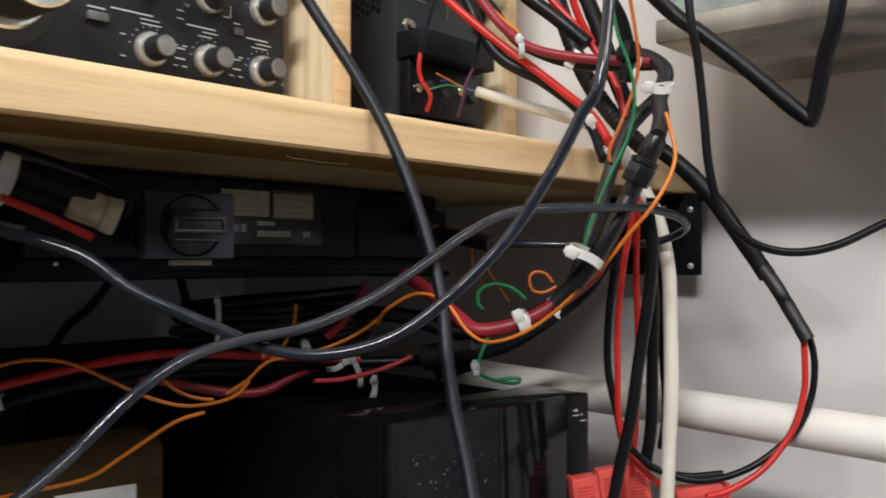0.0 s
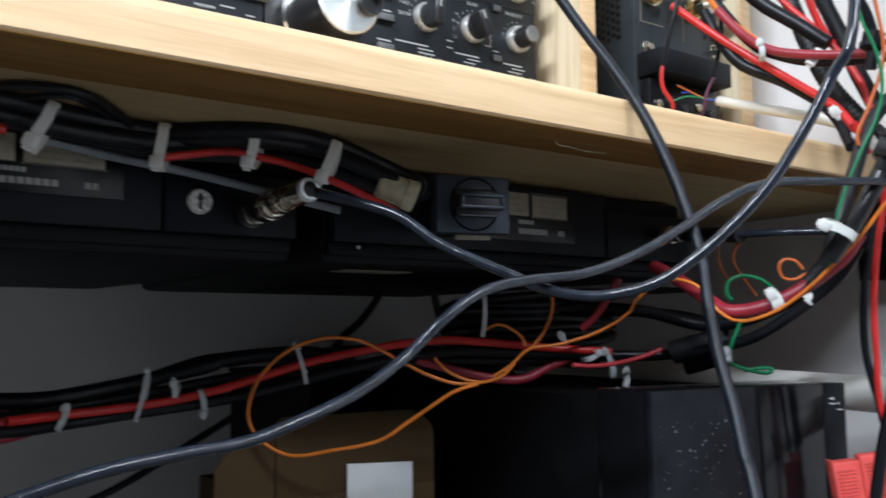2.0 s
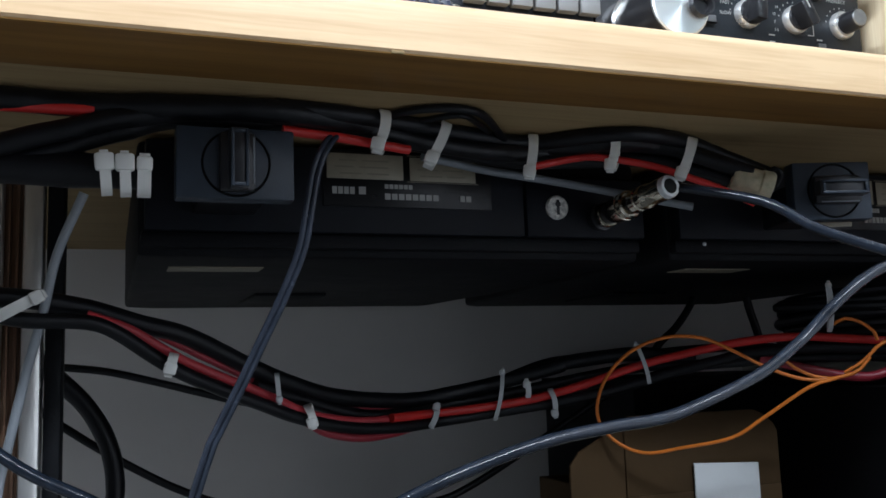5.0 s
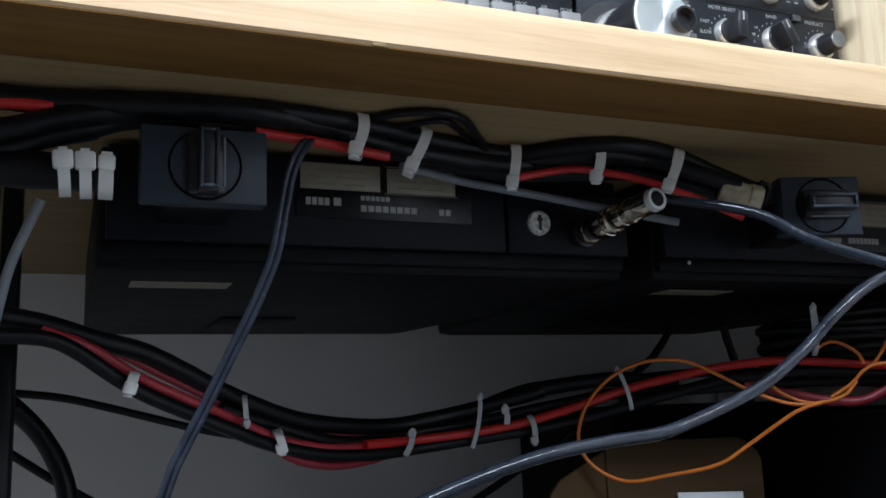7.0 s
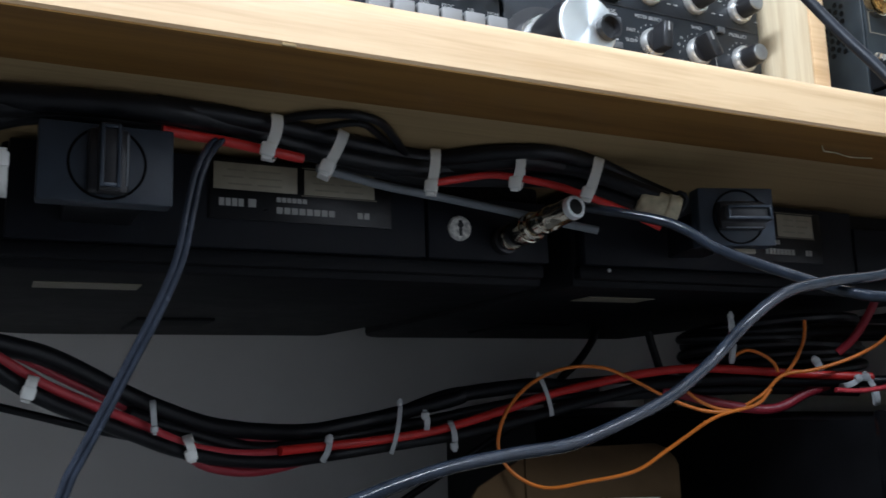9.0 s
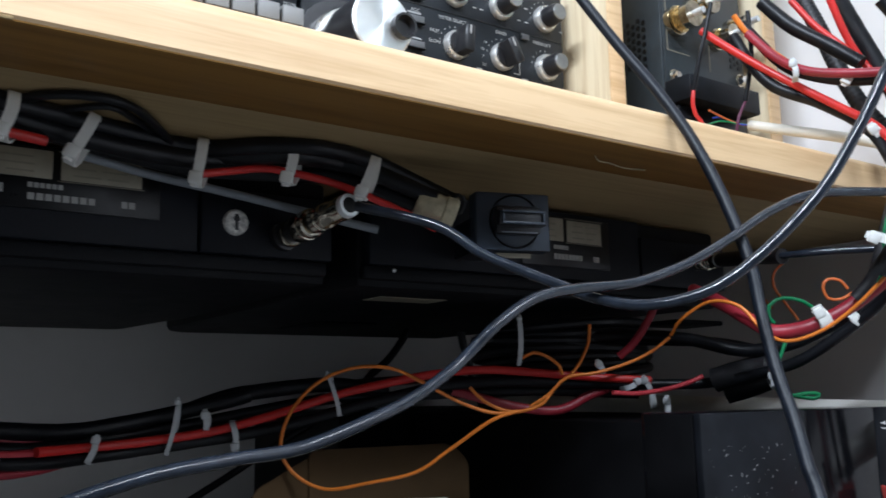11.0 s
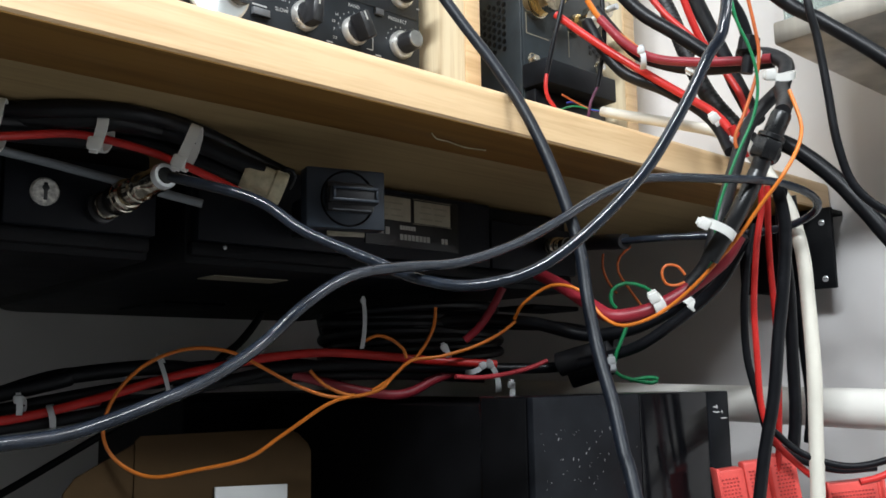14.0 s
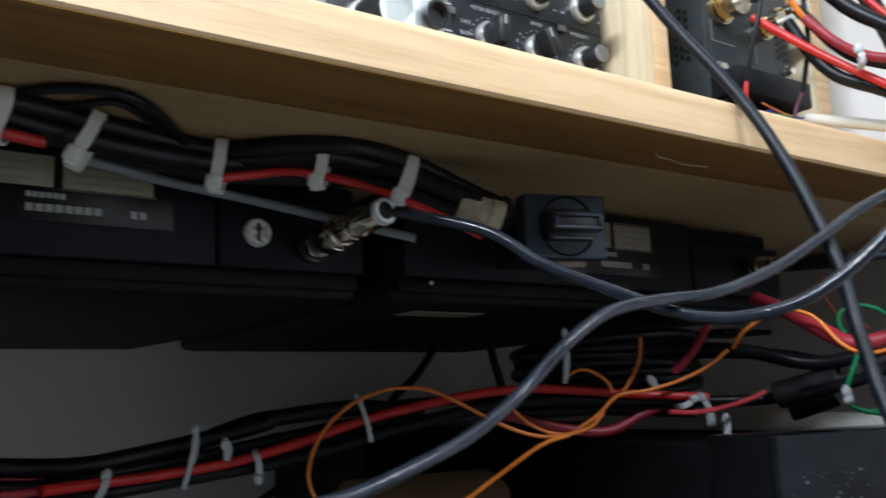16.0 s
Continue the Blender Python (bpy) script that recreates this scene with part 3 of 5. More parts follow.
# ---- boxes below the radios ----
def tower():
    t = thing("black_case", "tall glossy black case standing under the table", "case", (0.833, 0.022, 0), -7.1)
    W, D, Hh = 0.185, 0.055, 0.5445
    part("body", span_bm((0, 0.006, 0), (W, D, Hh), 0.0015), M_GLOSS, t)
    part("rear_body", span_bm((0.0015, D, 0), (W - 0.003, 0.395, 0.5385), 0.002), M_MATT, t, "dull black rear of the case")
    part("side_panel", span_bm((-0.0015, 0.006, 0.01), (0.0, 0.050, Hh - 0.001), 0.0005), M_MATT, t, "black side panel with a worn edge")
    part("front_panel", span_bm((0.0, 0, 0.01), (0.0925, 0.006, Hh), 0.001), M_SPECK, t, "scuffed dusty black front panel")
    part("front_panel", span_bm((0.0930, 0.0006, 0.01), (0.162, 0.006, Hh), 0.001), M_GLOSS, t, "glossy black front panel")
    part("corner_strip", span_bm((0.1628, 0, 0.01), (W, 0.006, Hh), 0.001), M_SPECK, t)
    tape = bmesh.new()
    for _ in range(9):
        x, z = random.uniform(0.168, 0.183), 0.534 - random.choice((0.0, 0.0005, 0.004, 0.0085))
        lie = Matrix.Rotation(random.choice((0.1, 0.2, 1.3, 1.45)), 4, "Y") @ Matrix.Diagonal((random.uniform(2, 5), 0.4, 0.8, 1))
        bmesh.ops.create_icosphere(tape, subdivisions=1, radius=random.uniform(0.0004, 0.0008), matrix=Matrix.Translation((x, 0.0, z)) @ lie)
    tagged(part("scrap", tape, M_WHITECARD, t), "torn remains of a white sticker", kind="stuff")
    # scuffs: short, thin, mostly upright scratches and a few flecks
    dust = bmesh.new()
    for _ in range(75):
        x, z = random.gauss(0.040, 0.022), 0.525 - abs(random.gauss(0.018, 0.028))
        if not 0.004 < x < 0.089 or z < 0.44:
            continue
        long = random.choice((1.0, 1.0, 1.6, 3.2))
        r = random.uniform(0.00016, 0.00046)
        bmesh.ops.create_icosphere(dust, subdivisions=1, radius=r, matrix=Matrix.Translation((x, 0.0, z)) @ Matrix.Rotation(random.gauss(0.25, 0.4), 4, "Y") @ Matrix.Diagonal((1, 0.5, long, 1)))
    tagged(part("scuffs", dust, M_KEY, t), "pale grey scuffs and dust specks", kind="stuff")


tower()
case = thing("black_case", "broad matt black case against the wall", "case")
part("body", span_bm((0.812, 0.440, 0), (1.078, 0.64, 0.540), 0.003), M_RADIO, case)
part("lid", span_bm((0.810, 0.438, 0.540), (1.080, 0.642, 0.545), 0.001), M_RADIO, case)


def carton():
    c = thing("cardboard_box", "open brown cardboard box with a raised flap", "box")
    x0, x1, y0, y1, h, t = 0.6840, 0.8260, 0.249, 0.40, 0.462, 0.004
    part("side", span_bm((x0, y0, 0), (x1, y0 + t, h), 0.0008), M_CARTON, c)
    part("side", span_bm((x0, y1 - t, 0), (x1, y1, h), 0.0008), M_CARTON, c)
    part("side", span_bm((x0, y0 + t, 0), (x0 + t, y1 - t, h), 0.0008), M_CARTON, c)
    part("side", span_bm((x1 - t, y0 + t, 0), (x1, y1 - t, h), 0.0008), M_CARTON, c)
    # raised front flap: straight top, rounded far corner
    w, top = x1 - x0, 0.5210 - h
    edge = [(0, 0), (w, 0), (w, top - 0.018), (w - 0.003, top - 0.012), (w - 0.012, top - 0.004), (w - 0.022, top), (0.004, top + 0.0005), (0, top - 0.003)]
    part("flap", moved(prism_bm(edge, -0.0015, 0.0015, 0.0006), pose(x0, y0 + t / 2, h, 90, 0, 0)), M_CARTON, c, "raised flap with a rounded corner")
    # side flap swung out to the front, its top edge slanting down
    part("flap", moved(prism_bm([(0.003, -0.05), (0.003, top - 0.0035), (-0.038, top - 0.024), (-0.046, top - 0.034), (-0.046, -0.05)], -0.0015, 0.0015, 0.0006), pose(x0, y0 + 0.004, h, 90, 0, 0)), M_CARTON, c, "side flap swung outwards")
    w = thing("white_card", "white card standing against the cardboard box", "card")
    part("sheet", moved(prism_bm([(0.7420, 0), (0.8020, 0), (0.8020, 0.4800), (0.7420, 0.4830)], -0.001, 0.001, 0.0004), pose(0, 0.2465, 0, 90, 0, 0)), M_WHITECARD, w)


carton()


# ---- on the table ----
def knob(parent, at, r, length, skirt=True, pointer=False, tilt=0):
    """A turned knob on a silver skirt: fluted with a metal cap, or a bar pointer with a white line."""
    m = along(at, (at[0], at[1] - 1, at[2]))
    if pointer:
        k = part("knob", moved(lathe_bm([(r * 0.98, 0), (r * 0.98, length * 0.30), (r * 0.9, length * 0.36)], 32), m), M_KNOB, parent)
    else:
        k = part("knob", moved(lathe_bm([(r * 0.90, 0), (r * 0.84, length * 0.9), (r * 0.74, length)], 36, 0.035), m), M_KNOB, parent)
    if skirt:
        part("skirt", moved(lathe_bm([(r * 1.16, -0.001), (r * 1.18, 0.0035), (r * 1.04, 0.0058), (r * 0.9, 0.0058)], 36), m), M_SKIRT, k, "silvery knob skirt")
    if pointer:
        turn = pose(at[0], at[1], at[2], 0, tilt, 0)
        part("pointer", moved(span_bm((-r * 0.48, -length, -r * 1.02), (r * 0.48, -length * 0.3, r * 1.12), 0.0016), turn), M_KNOB, k, "black bar grip")
        part("pointer_line", moved(span_bm((-r * 0.06, -length - 0.0004, r * 0.35), (r * 0.06, -length, r * 1.05)), turn), M_INK, k)
    else:
        part("cap", moved(lathe_bm([(r * 0.70, length), (r * 0.66, length + 0.0008)], 28), m), M_CAP, k, "brushed metal knob cap")


def transceiver():
    t = thing("transceiver", "black desktop transceiver with knobs and grey keys", "radio")
    x0, x1, y, z0, z1 = 0.490, 0.892, 0.190, 0.733, 0.905
    part("body", span_bm((x0, y + 0.008, z0), (x1, 0.50, z1), 0.003), M_RADIO, t)
    a = part("front_panel", span_bm((x0, y, z0), (0.643, y + 0.008, z1), 0.0012), M_PANEL, t)
    b = part("front_panel", span_bm((0.646, y, z0), (x1, y + 0.008, z1), 0.0012), M_PANEL, t)
    for fx in (x0 + 0.04, x1 - 0.04):
        for fy in (0.23, 0.45):
            part("foot", moved(lathe_bm([(0.008, 0), (0.010, 0.008)], 16), pose(fx, fy, 0.7238)), M_KNOB, t)
    # tuning knob
    c = (0.679, y, 0.802)
    m = along(c, (c[0], y - 1, c[2]))
    big = part("tuning_knob", moved(lathe_bm([(0.024, 0), (0.024, 0.045), (0.0232, 0.052)], 60, 0.02), m), M_KNOB, t, "large tuning knob with brushed metal face")
    part("collar", moved(lathe_bm([(0.0275, -0.001), (0.0275, 0.010), (0.026, 0.012)], 44), m), M_CHROME, big)
    part("face", moved(lathe_bm([(0.0228, 0.052), (0.0228, 0.0535), (0.0215, 0.0545)], 44), m), M_DIAL, big, "brushed aluminium disc")
    part("finger_rest", moved(lathe_bm([(0.0088, 0.052), (0.0088, 0.060), (0.0072, 0.060), (0.0062, 0.0548)], 28), m @ pose(0.0145, 0.0, 0)), M_KNOB, big)
    part("dial_plate", moved(lathe_bm([(0.036, 0), (0.036, 0.0008), (0.034, 0.001)], 44), m), M_KNOB, t)
    xs = (0.778, 0.824, 0.871)
    for row, z in enumerate((0.781, 0.826, 0.869)):
        for i, x in enumerate(xs):
            knob(t, (x, y, z), 0.0098, 0.020, True, pointer=(row == 1 and i < 2), tilt=(4, -28, 0)[i])
            for k in range(9):
                an = radians(-80 + 20 * k)
                part("mark", box_bm((0.0005, 0.0003, 0.0013), 0, (x + 0.0150 * math.sin(an), y - 0.0002, z + 0.0150 * math.cos(an))), M_INK, t)
    for word, x, z in (("METER SELECT", 0.776, 0.8465), ("BAND", 0.824, 0.8465), ("PRESELECT", 0.868, 0.8465), ("AGC", 0.741, 0.8465), ("FAST", 0.7585, 0.834), ("SLOW", 0.7585, 0.8255)):
        lettering(word, 0.0040, (x, y - 0.0003, z), t)
    for word, dx, dz in (("14", -0.0165, 0.0095), ("10", -0.0195, 0.0035), ("7", -0.0190, -0.003), ("3.5", -0.0180, -0.0095)):
        lettering(word, 0.0034, (0.824 + dx, y - 0.0003, 0.826 + dz), t)
    for x, z, w in ((0.765, 0.8035, 0.030), (0.818, 0.8035, 0.024), (0.866, 0.8035, 0.020), (0.770, 0.889, 0.022), (0.820, 0.889, 0.018)):
        part("mark", box_bm((w, 0.0003, 0.0011), 0, (x, y - 0.0002, z)), M_INK, t)
    # printed bracket lines round the band switch, and short captions beside the knobs
    part("mark", box_bm((0.0006, 0.0003, 0.020), 0, (0.8425, y - 0.0002, 0.825)), M_INK, t)
    part("mark", box_bm((0.006, 0.0003, 0.0006), 0, (0.8395, y - 0.0002, 0.815)), M_INK, t)
    for x in (0.801, 0.848):
        for z in (0.812, 0.8065, 0.786, 0.779):
            part("mark", box_bm((random.uniform(0.005, 0.009), 0.0003, 0.0010), 0, (x, y - 0.0002, z)), M_INK, t)
    for z in (0.795, 0.818, 0.838, 0.858):
        p = part("push_button", span_bm((0.733, y - 0.004, z - 0.003), (0.747, y, z + 0.003), 0.0008), M_GREYPANEL, t)
        part("mark", box_bm((0.012, 0.0003, 0.0012), 0, (0.740, y - 0.0002, z + 0.0062)), M_INK, t)
        part("button_edge", span_bm((0.7325, y - 0.0043, z - 0.0032), (0.7475, y - 0.001, z - 0.0024), 0.0002), M_PLATE, p)
    for x, z in ((0.848, 0.848), (0.848, 0.806)):
        part("push_button", span_bm((x - 0.004, y - 0.003, z - 0.0025), (x + 0.004, y, z + 0.0025), 0.0006), M_GREYPANEL, t)
    part("seam", box_bm((0.24, 0.0006, 0.0012), 0, (0.769, y - 0.0002, 0.852)), M_KNOB, t)
    for i, x in enumerate(xs):
        for z in (0.8005, 0.7975):
            part("mark", box_bm((random.uniform(0.009, 0.016), 0.0003, 0.0009), 0, (x + random.uniform(-0.004, 0.004), y - 0.0002, z)), M_INK, t)
        for side in (-1, 1):
            for z in (0.788, 0.774, 0.874, 0.862):
                part("mark", box_bm((0.0035, 0.0003, 0.0009), 0, (x + side * 0.0195, y - 0.0002, z)), M_INK, t)
    for i in range(9):
        part("mark", box_bm((random.uniform(0.005, 0.011), 0.0003, 0.0010), 0, (0.500 + 0.0165 * i, y - 0.0022, 0.7965 + 0.003 * (i % 2))), M_INK, t)
    for i, word in enumerate(("RF AMP", "NAR", "PROC", "NB", "MONI")):
        lettering(word, 0.0036, (0.566 + 0.0178 * i, y - 0.0003, 0.8255), t)
    for i in range(6):
        x = 0.5405 + 0.0178 * i
        part("key", span_bm((x, y - 0.007, 0.809), (x + 0.0155, y, 0.8215), 0.001), M_KEY, t, "grey rectangular key")
    for i in range(3):
        part("key", span_bm((0.497 + 0.013 * i, y - 0.004, 0.826), (0.504 + 0.013 * i, y, 0.842), 0.0008), M_RADIO2, t)
    for i in range(6):
        part("lever", moved(lathe_bm([(0.0032, 0), (0.0032, 0.010), (0.002, 0.012)], 14), along((0.55 + 0.018 * i, y, 0.838), (0.55 + 0.018 * i, y - 1, 0.838))), M_CHROME, t)
    part("lower_strip", span_bm((0.492, y - 0.002, 0.738), (0.641, y, 0.806), 0.0008), M_PANEL, t)
    for x in (0.52, 0.555, 0.60):
        part("mark", box_bm((0.014, 0.0003, 0.0014), 0, (x, y - 0.0022, 0.797)), M_INK, t)
    for x, mt in ((0.512, M_BRASS), (0.560, M_KNOB), (0.60, M_KNOB)):
        part("jack", moved(lathe_bm([(0.0065, 0), (0.0065, 0.004), (0.005, 0.012), (0.003, 0.012)], 22), along((x, y - 0.002, 0.785), (x, y - 1, 0.785))), mt, t)
    part("jack", moved(lathe_bm([(0.0055, 0), (0.006, 0.012), (0.004, 0.014)], 22), along((0.63, y - 0.002, 0.78), (0.63, y - 1, 0.78))), M_NYLON, t, "white round socket")


transceiver()


def small_radio():
    r = thing("desktop_radio", "grey fronted desktop radio beside the transceiver", "radio")
    part("body", span_bm((0.352, 0.165, 0.7241), (0.468, 0.42, 0.835), 0.003), M_RADIO, r)
    part("front_panel", span_bm((0.355, 0.158, 0.730), (0.465, 0.165, 0.832), 0.001), M_GREYPANEL, r)
    knob(r, (0.448, 0.158, 0.803), 0.008, 0.012, True)
    part("display", span_bm((0.365, 0.1565, 0.795), (0.425, 0.158, 0.818), 0.0005), M_LABEL, r, "pale display window")
    m = thing("desktop_radio", "dark desktop radio with a chrome rimmed knob", "radio")
    part("body", span_bm((0.10, 0.165, 0.7241), (0.346, 0.42, 0.835), 0.003), M_RADIO, m)
    part("front_panel", span_bm((0.103, 0.158, 0.730), (0.343, 0.165, 0.832), 0.001), M_PANEL, m)
    knob(m, (0.315, 0.158, 0.785), 0.020, 0.018, True)
    knob(m, (0.235, 0.158, 0.785), 0.014, 0.016, True)


small_radio()


def coiled_cord():
    path, n = [], 760
    for i in range(n):
        s = i / (n - 1)
        x = 0.335 + 0.135 * s
        a = 2 * math.pi * 22 * s
        path.append(Vector((x + 0.0016 * math.sin(a), 0.032 + 0.006 * math.cos(a), 0.7312 + 0.0048 * math.sin(a))))
    c = thing("coiled_cord", "dark coiled microphone cord lying on the table", "cord")
    part("coil", tube_bm(path, 0.0024, 8), M_FLEX, c)
    part("plug", moved(lathe_bm([(0.004, 0), (0.0072, 0.004), (0.0072, 0.014), (0.006, 0.018)], 22), along((0.470, 0.034, 0.7315), (0.486, 0.05, 0.7325))), M_NICKEL, c, "tarnished metal plug")


coiled_cord()


def wood_panels():
    for x0, x1, lab in ((0.907, 0.923, "upright pale wood panel between the radios"), (1.122, 1.138, "upright pale wood panel beside the power supply")):
        p = thing("shelf_upright", lab, "panel", group="shelf uprights")
        part("board", span_bm((x0, 0.1525, 0.7240), (x1, 0.60, 1.25), 0.001), M_PANELWOOD, p)
        part("edge_band", span_bm((x0 - 0.0003, 0.150, 0.7240), (x1 + 0.0003, 0.1523, 1.25), 0.0006), M_WOOD, p, "beech edge band on the front")


wood_panels()


def power_supply():
    p = thing("power_supply", "dark perforated power supply with tarnished metal terminals", "power supply")
    x0, x1, y, z0, z1 = 0.989, 1.104, 0.165, 0.733, 0.97
    part("body", span_bm((x0, y, z0), (x1, 0.42, z1), 0.002), M_PSU, p)
    for fx in (x0 + 0.02, x1 - 0.02):
        part("foot", span_bm((fx - 0.008, 0.20, 0.7239), (fx + 0.008, 0.40, z0), 0.001), M_KNOB, p)
    part("front_plate", span_bm((x0 + 0.001, y - 0.002, z0 + 0.004), (x1 - 0.001, y, z1 - 0.004), 0.0008), M_PSU, p)
    for k in range(9):
        for j in range(7):
            part("vent_hole", moved(lathe_bm([(0.0026, 0), (0.0026, 0.0005)], 6), pose(x0 - 0.0005, y + 0.020 + 0.0062 * k, 0.850 + 0.0070 * j + (0.0035 if k % 2 else 0), 0, 90, 0)), M_PLATE, p)
    for k in range(3):
        for j in range(6):
            part("vent_hole", moved(lathe_bm([(0.0024, 0), (0.0024, 0.0005)], 6), pose(1.084 + 0.0056 * k, y - 0.0021, 0.862 + 0.0064 * j + (0.0032 if k % 2 else 0), 90, 0, 0)), M_PLATE, p)
    for x, z, s in ((1.004, 0.888, 1.25), (1.031, 0.906, 1.15), (1.060, 0.882, 0.95), (1.083, 0.898, 0.8)):
        m = along((x, y - 0.002, z), (x, y - 1, z))
        tm = part("terminal", moved(lathe_bm([(0.011 * s, 0), (0.011 * s, 0.006), (0.007 * s, 0.007), (0.007 * s, 0.015), (0.0095 * s, 0.016), (0.0095 * s, 0.024)], 24), m), M_NICKEL, p, "tarnished binding terminal")
        part("stud", moved(lathe_bm([(0.003, 0.02), (0.003, 0.034)], 14), m), M_BRUSHED, tm)
        part("lug", moved(lathe_bm([(0.0102 * s, 0.0072), (0.0102 * s, 0.0088)], 20), m), M_BRASS, tm, "brass ring lug")
        part("nut", moved(lathe_bm([(0.0082 * s, 0.0092), (0.0082 * s, 0.0145)], 6), m), M_BRASS, tm, "brass hexagon nut")
    part("printed_line", box_bm((0.0008, 0.0004, 0.05), 0, (0.994, y - 0.0022, 0.885)), M_DIMINK, p)
    part("printed_line", box_bm((0.03, 0.0004, 0.0008), 0, (1.009, y - 0.0022, 0.860)), M_DIMINK, p)
    part("printed_line", box_bm((0.0008, 0.0004, 0.035), 0, (1.052, y - 0.0022, 0.868)), M_DIMINK, p)
    for x, z in ((1.001, 0.836), (1.096, 0.850)):
        sc = part("screw", moved(lathe_bm([(0.0052, 0), (0.0052, 0.003), (0.0035, 0.006)], 6), along((x, y - 0.002, z), (x, y - 1, z))), M_CHROME, p)
        part("washer", moved(lathe_bm([(0.0065, 0), (0.0065, 0.0008)], 20), along((x, y - 0.002, z), (x, y - 1, z))), M_NICKEL, sc)
    t = part("terminal_cover", span_bm((0.986, 0.134, 0.806), (1.083, 0.1625, 0.828), 0.0015), M_SPECK, p, "dusty black terminal cover")
    # Both strips set back and coloured black so the gap below the cover looks dark.
    part("terminal_strip", span_bm((0.989, 0.150, 0.760), (1.080, 0.1625, 0.805), 0.002), M_BLACK, t)
    part("lower_strip", span_bm((0.991, 0.153, 0.7245), (1.075, 0.1625, 0.759), 0.002), M_BLACK, t)
    for i, x in enumerate((0.998, 1.012, 1.032, 1.052, 1.070)):
        part("terminal_screw", moved(lathe_bm([(0.0042, 0), (0.0042, 0.003), (0.003, 0.004)], 14), along((x, 0.150, 0.782 + 0.004 * (i % 2)), (x, -1, 0.782))), M_NICKEL if i % 3 == 0 else M_KNOB, t)


power_supply()


# ---- connectors in the loom ----
def gland():
    g = thing("cable_gland", "glossy black plastic cable gland with a hexagonal nut", "gland")
    a, n, b = (0.934, -0.098, 0.714), (0.93, -0.088, 0.692), (0.927, -0.083, 0.678)
    up, down = along(n, a), along(n, b)
    h, d = (Vector(a) - Vector(n)).length, (Vector(b) - Vector(n)).length
    part("barrel", moved(lathe_bm([(0.0058, 0.006), (0.0063, 0.007), (0.0063, h - 0.002), (0.0056, h), (0.0040, h)], 12), up), M_GLAND, g, "ribbed gland barrel")
    part("flange", moved(lathe_bm([(0.0076, 0.0062), (0.0084, 0.0068), (0.0084, 0.0092), (0.0076, 0.0098)], 28), up), M_GLAND, g)
    part("nut", moved(lathe_bm([(0.0084, -0.006), (0.0090, -0.0052), (0.0090, 0.0052), (0.0084, 0.006)], 6), up), M_GLAND, g, "black hexagonal nut")
    part("spout", moved(lathe_bm([(0.0056, 0.005), (0.0054, d), (0.0050, d + 0.001)], 24), down), M_GLAND, g)
    wire("black_sleeve", "black heat-shrink sleeve from the gland to the red cable", 0.0056, M_GLAND, [b, (0.918, -0.073, 0.653), (0.915, -0.054, 0.627)], "cable loom at the wall")
    c = thing("cable_clip", "small black clip round the thin wires", "clip")
    part("clip", moved(lathe_bm([(0.006, -0.006), (0.0072, -0.005), (0.0072, 0.005), (0.006, 0.006)], 10), pose(0.9655, -0.062, 0.7745, 8, 10, 0)), M_RADIO, c)


def red_connector(a, b, height, label, pads):
    """A red moulded connector between two points: stepped pads side by side, each with rows of dimples."""
    a, b = Vector(a), Vector(b)
    L = (b - a).length
    d = (b - a).normalized()
    rz = math.degrees(math.atan2(d.y, d.x))
    c = thing("red_connector", label, "connector", tuple(a), rz, group="red connectors", ry=-math.degrees(math.asin(d.z)))
    for f0, f1, front, top in pads:
        x0, x1 = f0 * L + 0.0004, f1 * L - 0.0004
        pad = part("pad", span_bm((x0, front, -height), (x1, 0.014, top), 0.0016), M_REDBLOCK, c)
        # Dimples are small blocks whose darker red paints their inner shade.
        dim = []
        for i in range(int((x1 - x0 - 0.0045) / 0.0024)):
            for k in range(int((height - 0.008) / 0.0024)):
                dim.append(box_bm((0.0013, 0.0010, 0.0010), 0, (x0 + 0.0034 + 0.0024 * i + (0.0006 if k % 2 else 0), front, top - 0.0062 - 0.0024 * k)))
        if dim:
            part("grip", join_bm(*dim), M_REDDIMPLE, pad, "rows of small dimples, their shade in darker red")
    part("rib", span_bm((0.0, -0.0022, -height), (0.0022, 0.012, 0.0015), 0.0008), M_REDBLOCK, c)
    part("rib", span_bm((L - 0.0022, -0.0016, -height), (L, 0.012, 0.0005), 0.0008), M_REDBLOCK, c)


red_connector((0.971, -0.015, 0.492), (1.012, -0.050, 0.499), 0.065, "red moulded connector with a dimpled grip", ((0, 0.36, 0.0, 0.0), (0.36, 0.66, 0.0018, 0.0025), (0.66, 1.0, -0.003, 0.0045)))
red_connector((1.027, -0.063, 0.482), (1.060, -0.088, 0.485), 0.05, "second red moulded connector on the black wire", ((0, 0.9, 0.0, 0.0), (0.9, 1.0, 0.002, -0.002)))


def cable_coil():
    c = thing("cable_coil", "coiled black cable tied up under the radio", "cable")
    for k in range(9):
        turn = []
        for i in range(81):
            a = 2 * math.pi * i / 80
            q = k + i / 80
            turn.append(Vector((0.912 + (0.082 + 0.006 * math.sin(q * 2.1)) * math.cos(a), 0.225 + 0.05 * math.sin(a), 0.574 + 0.0042 * q + (0.004 + 0.002 * math.cos(q * 1.3)) * math.sin(a + q))))
        part("turn", tube_bm(turn, 0.0040, 10), M_BLACK, c)


cable_coil()


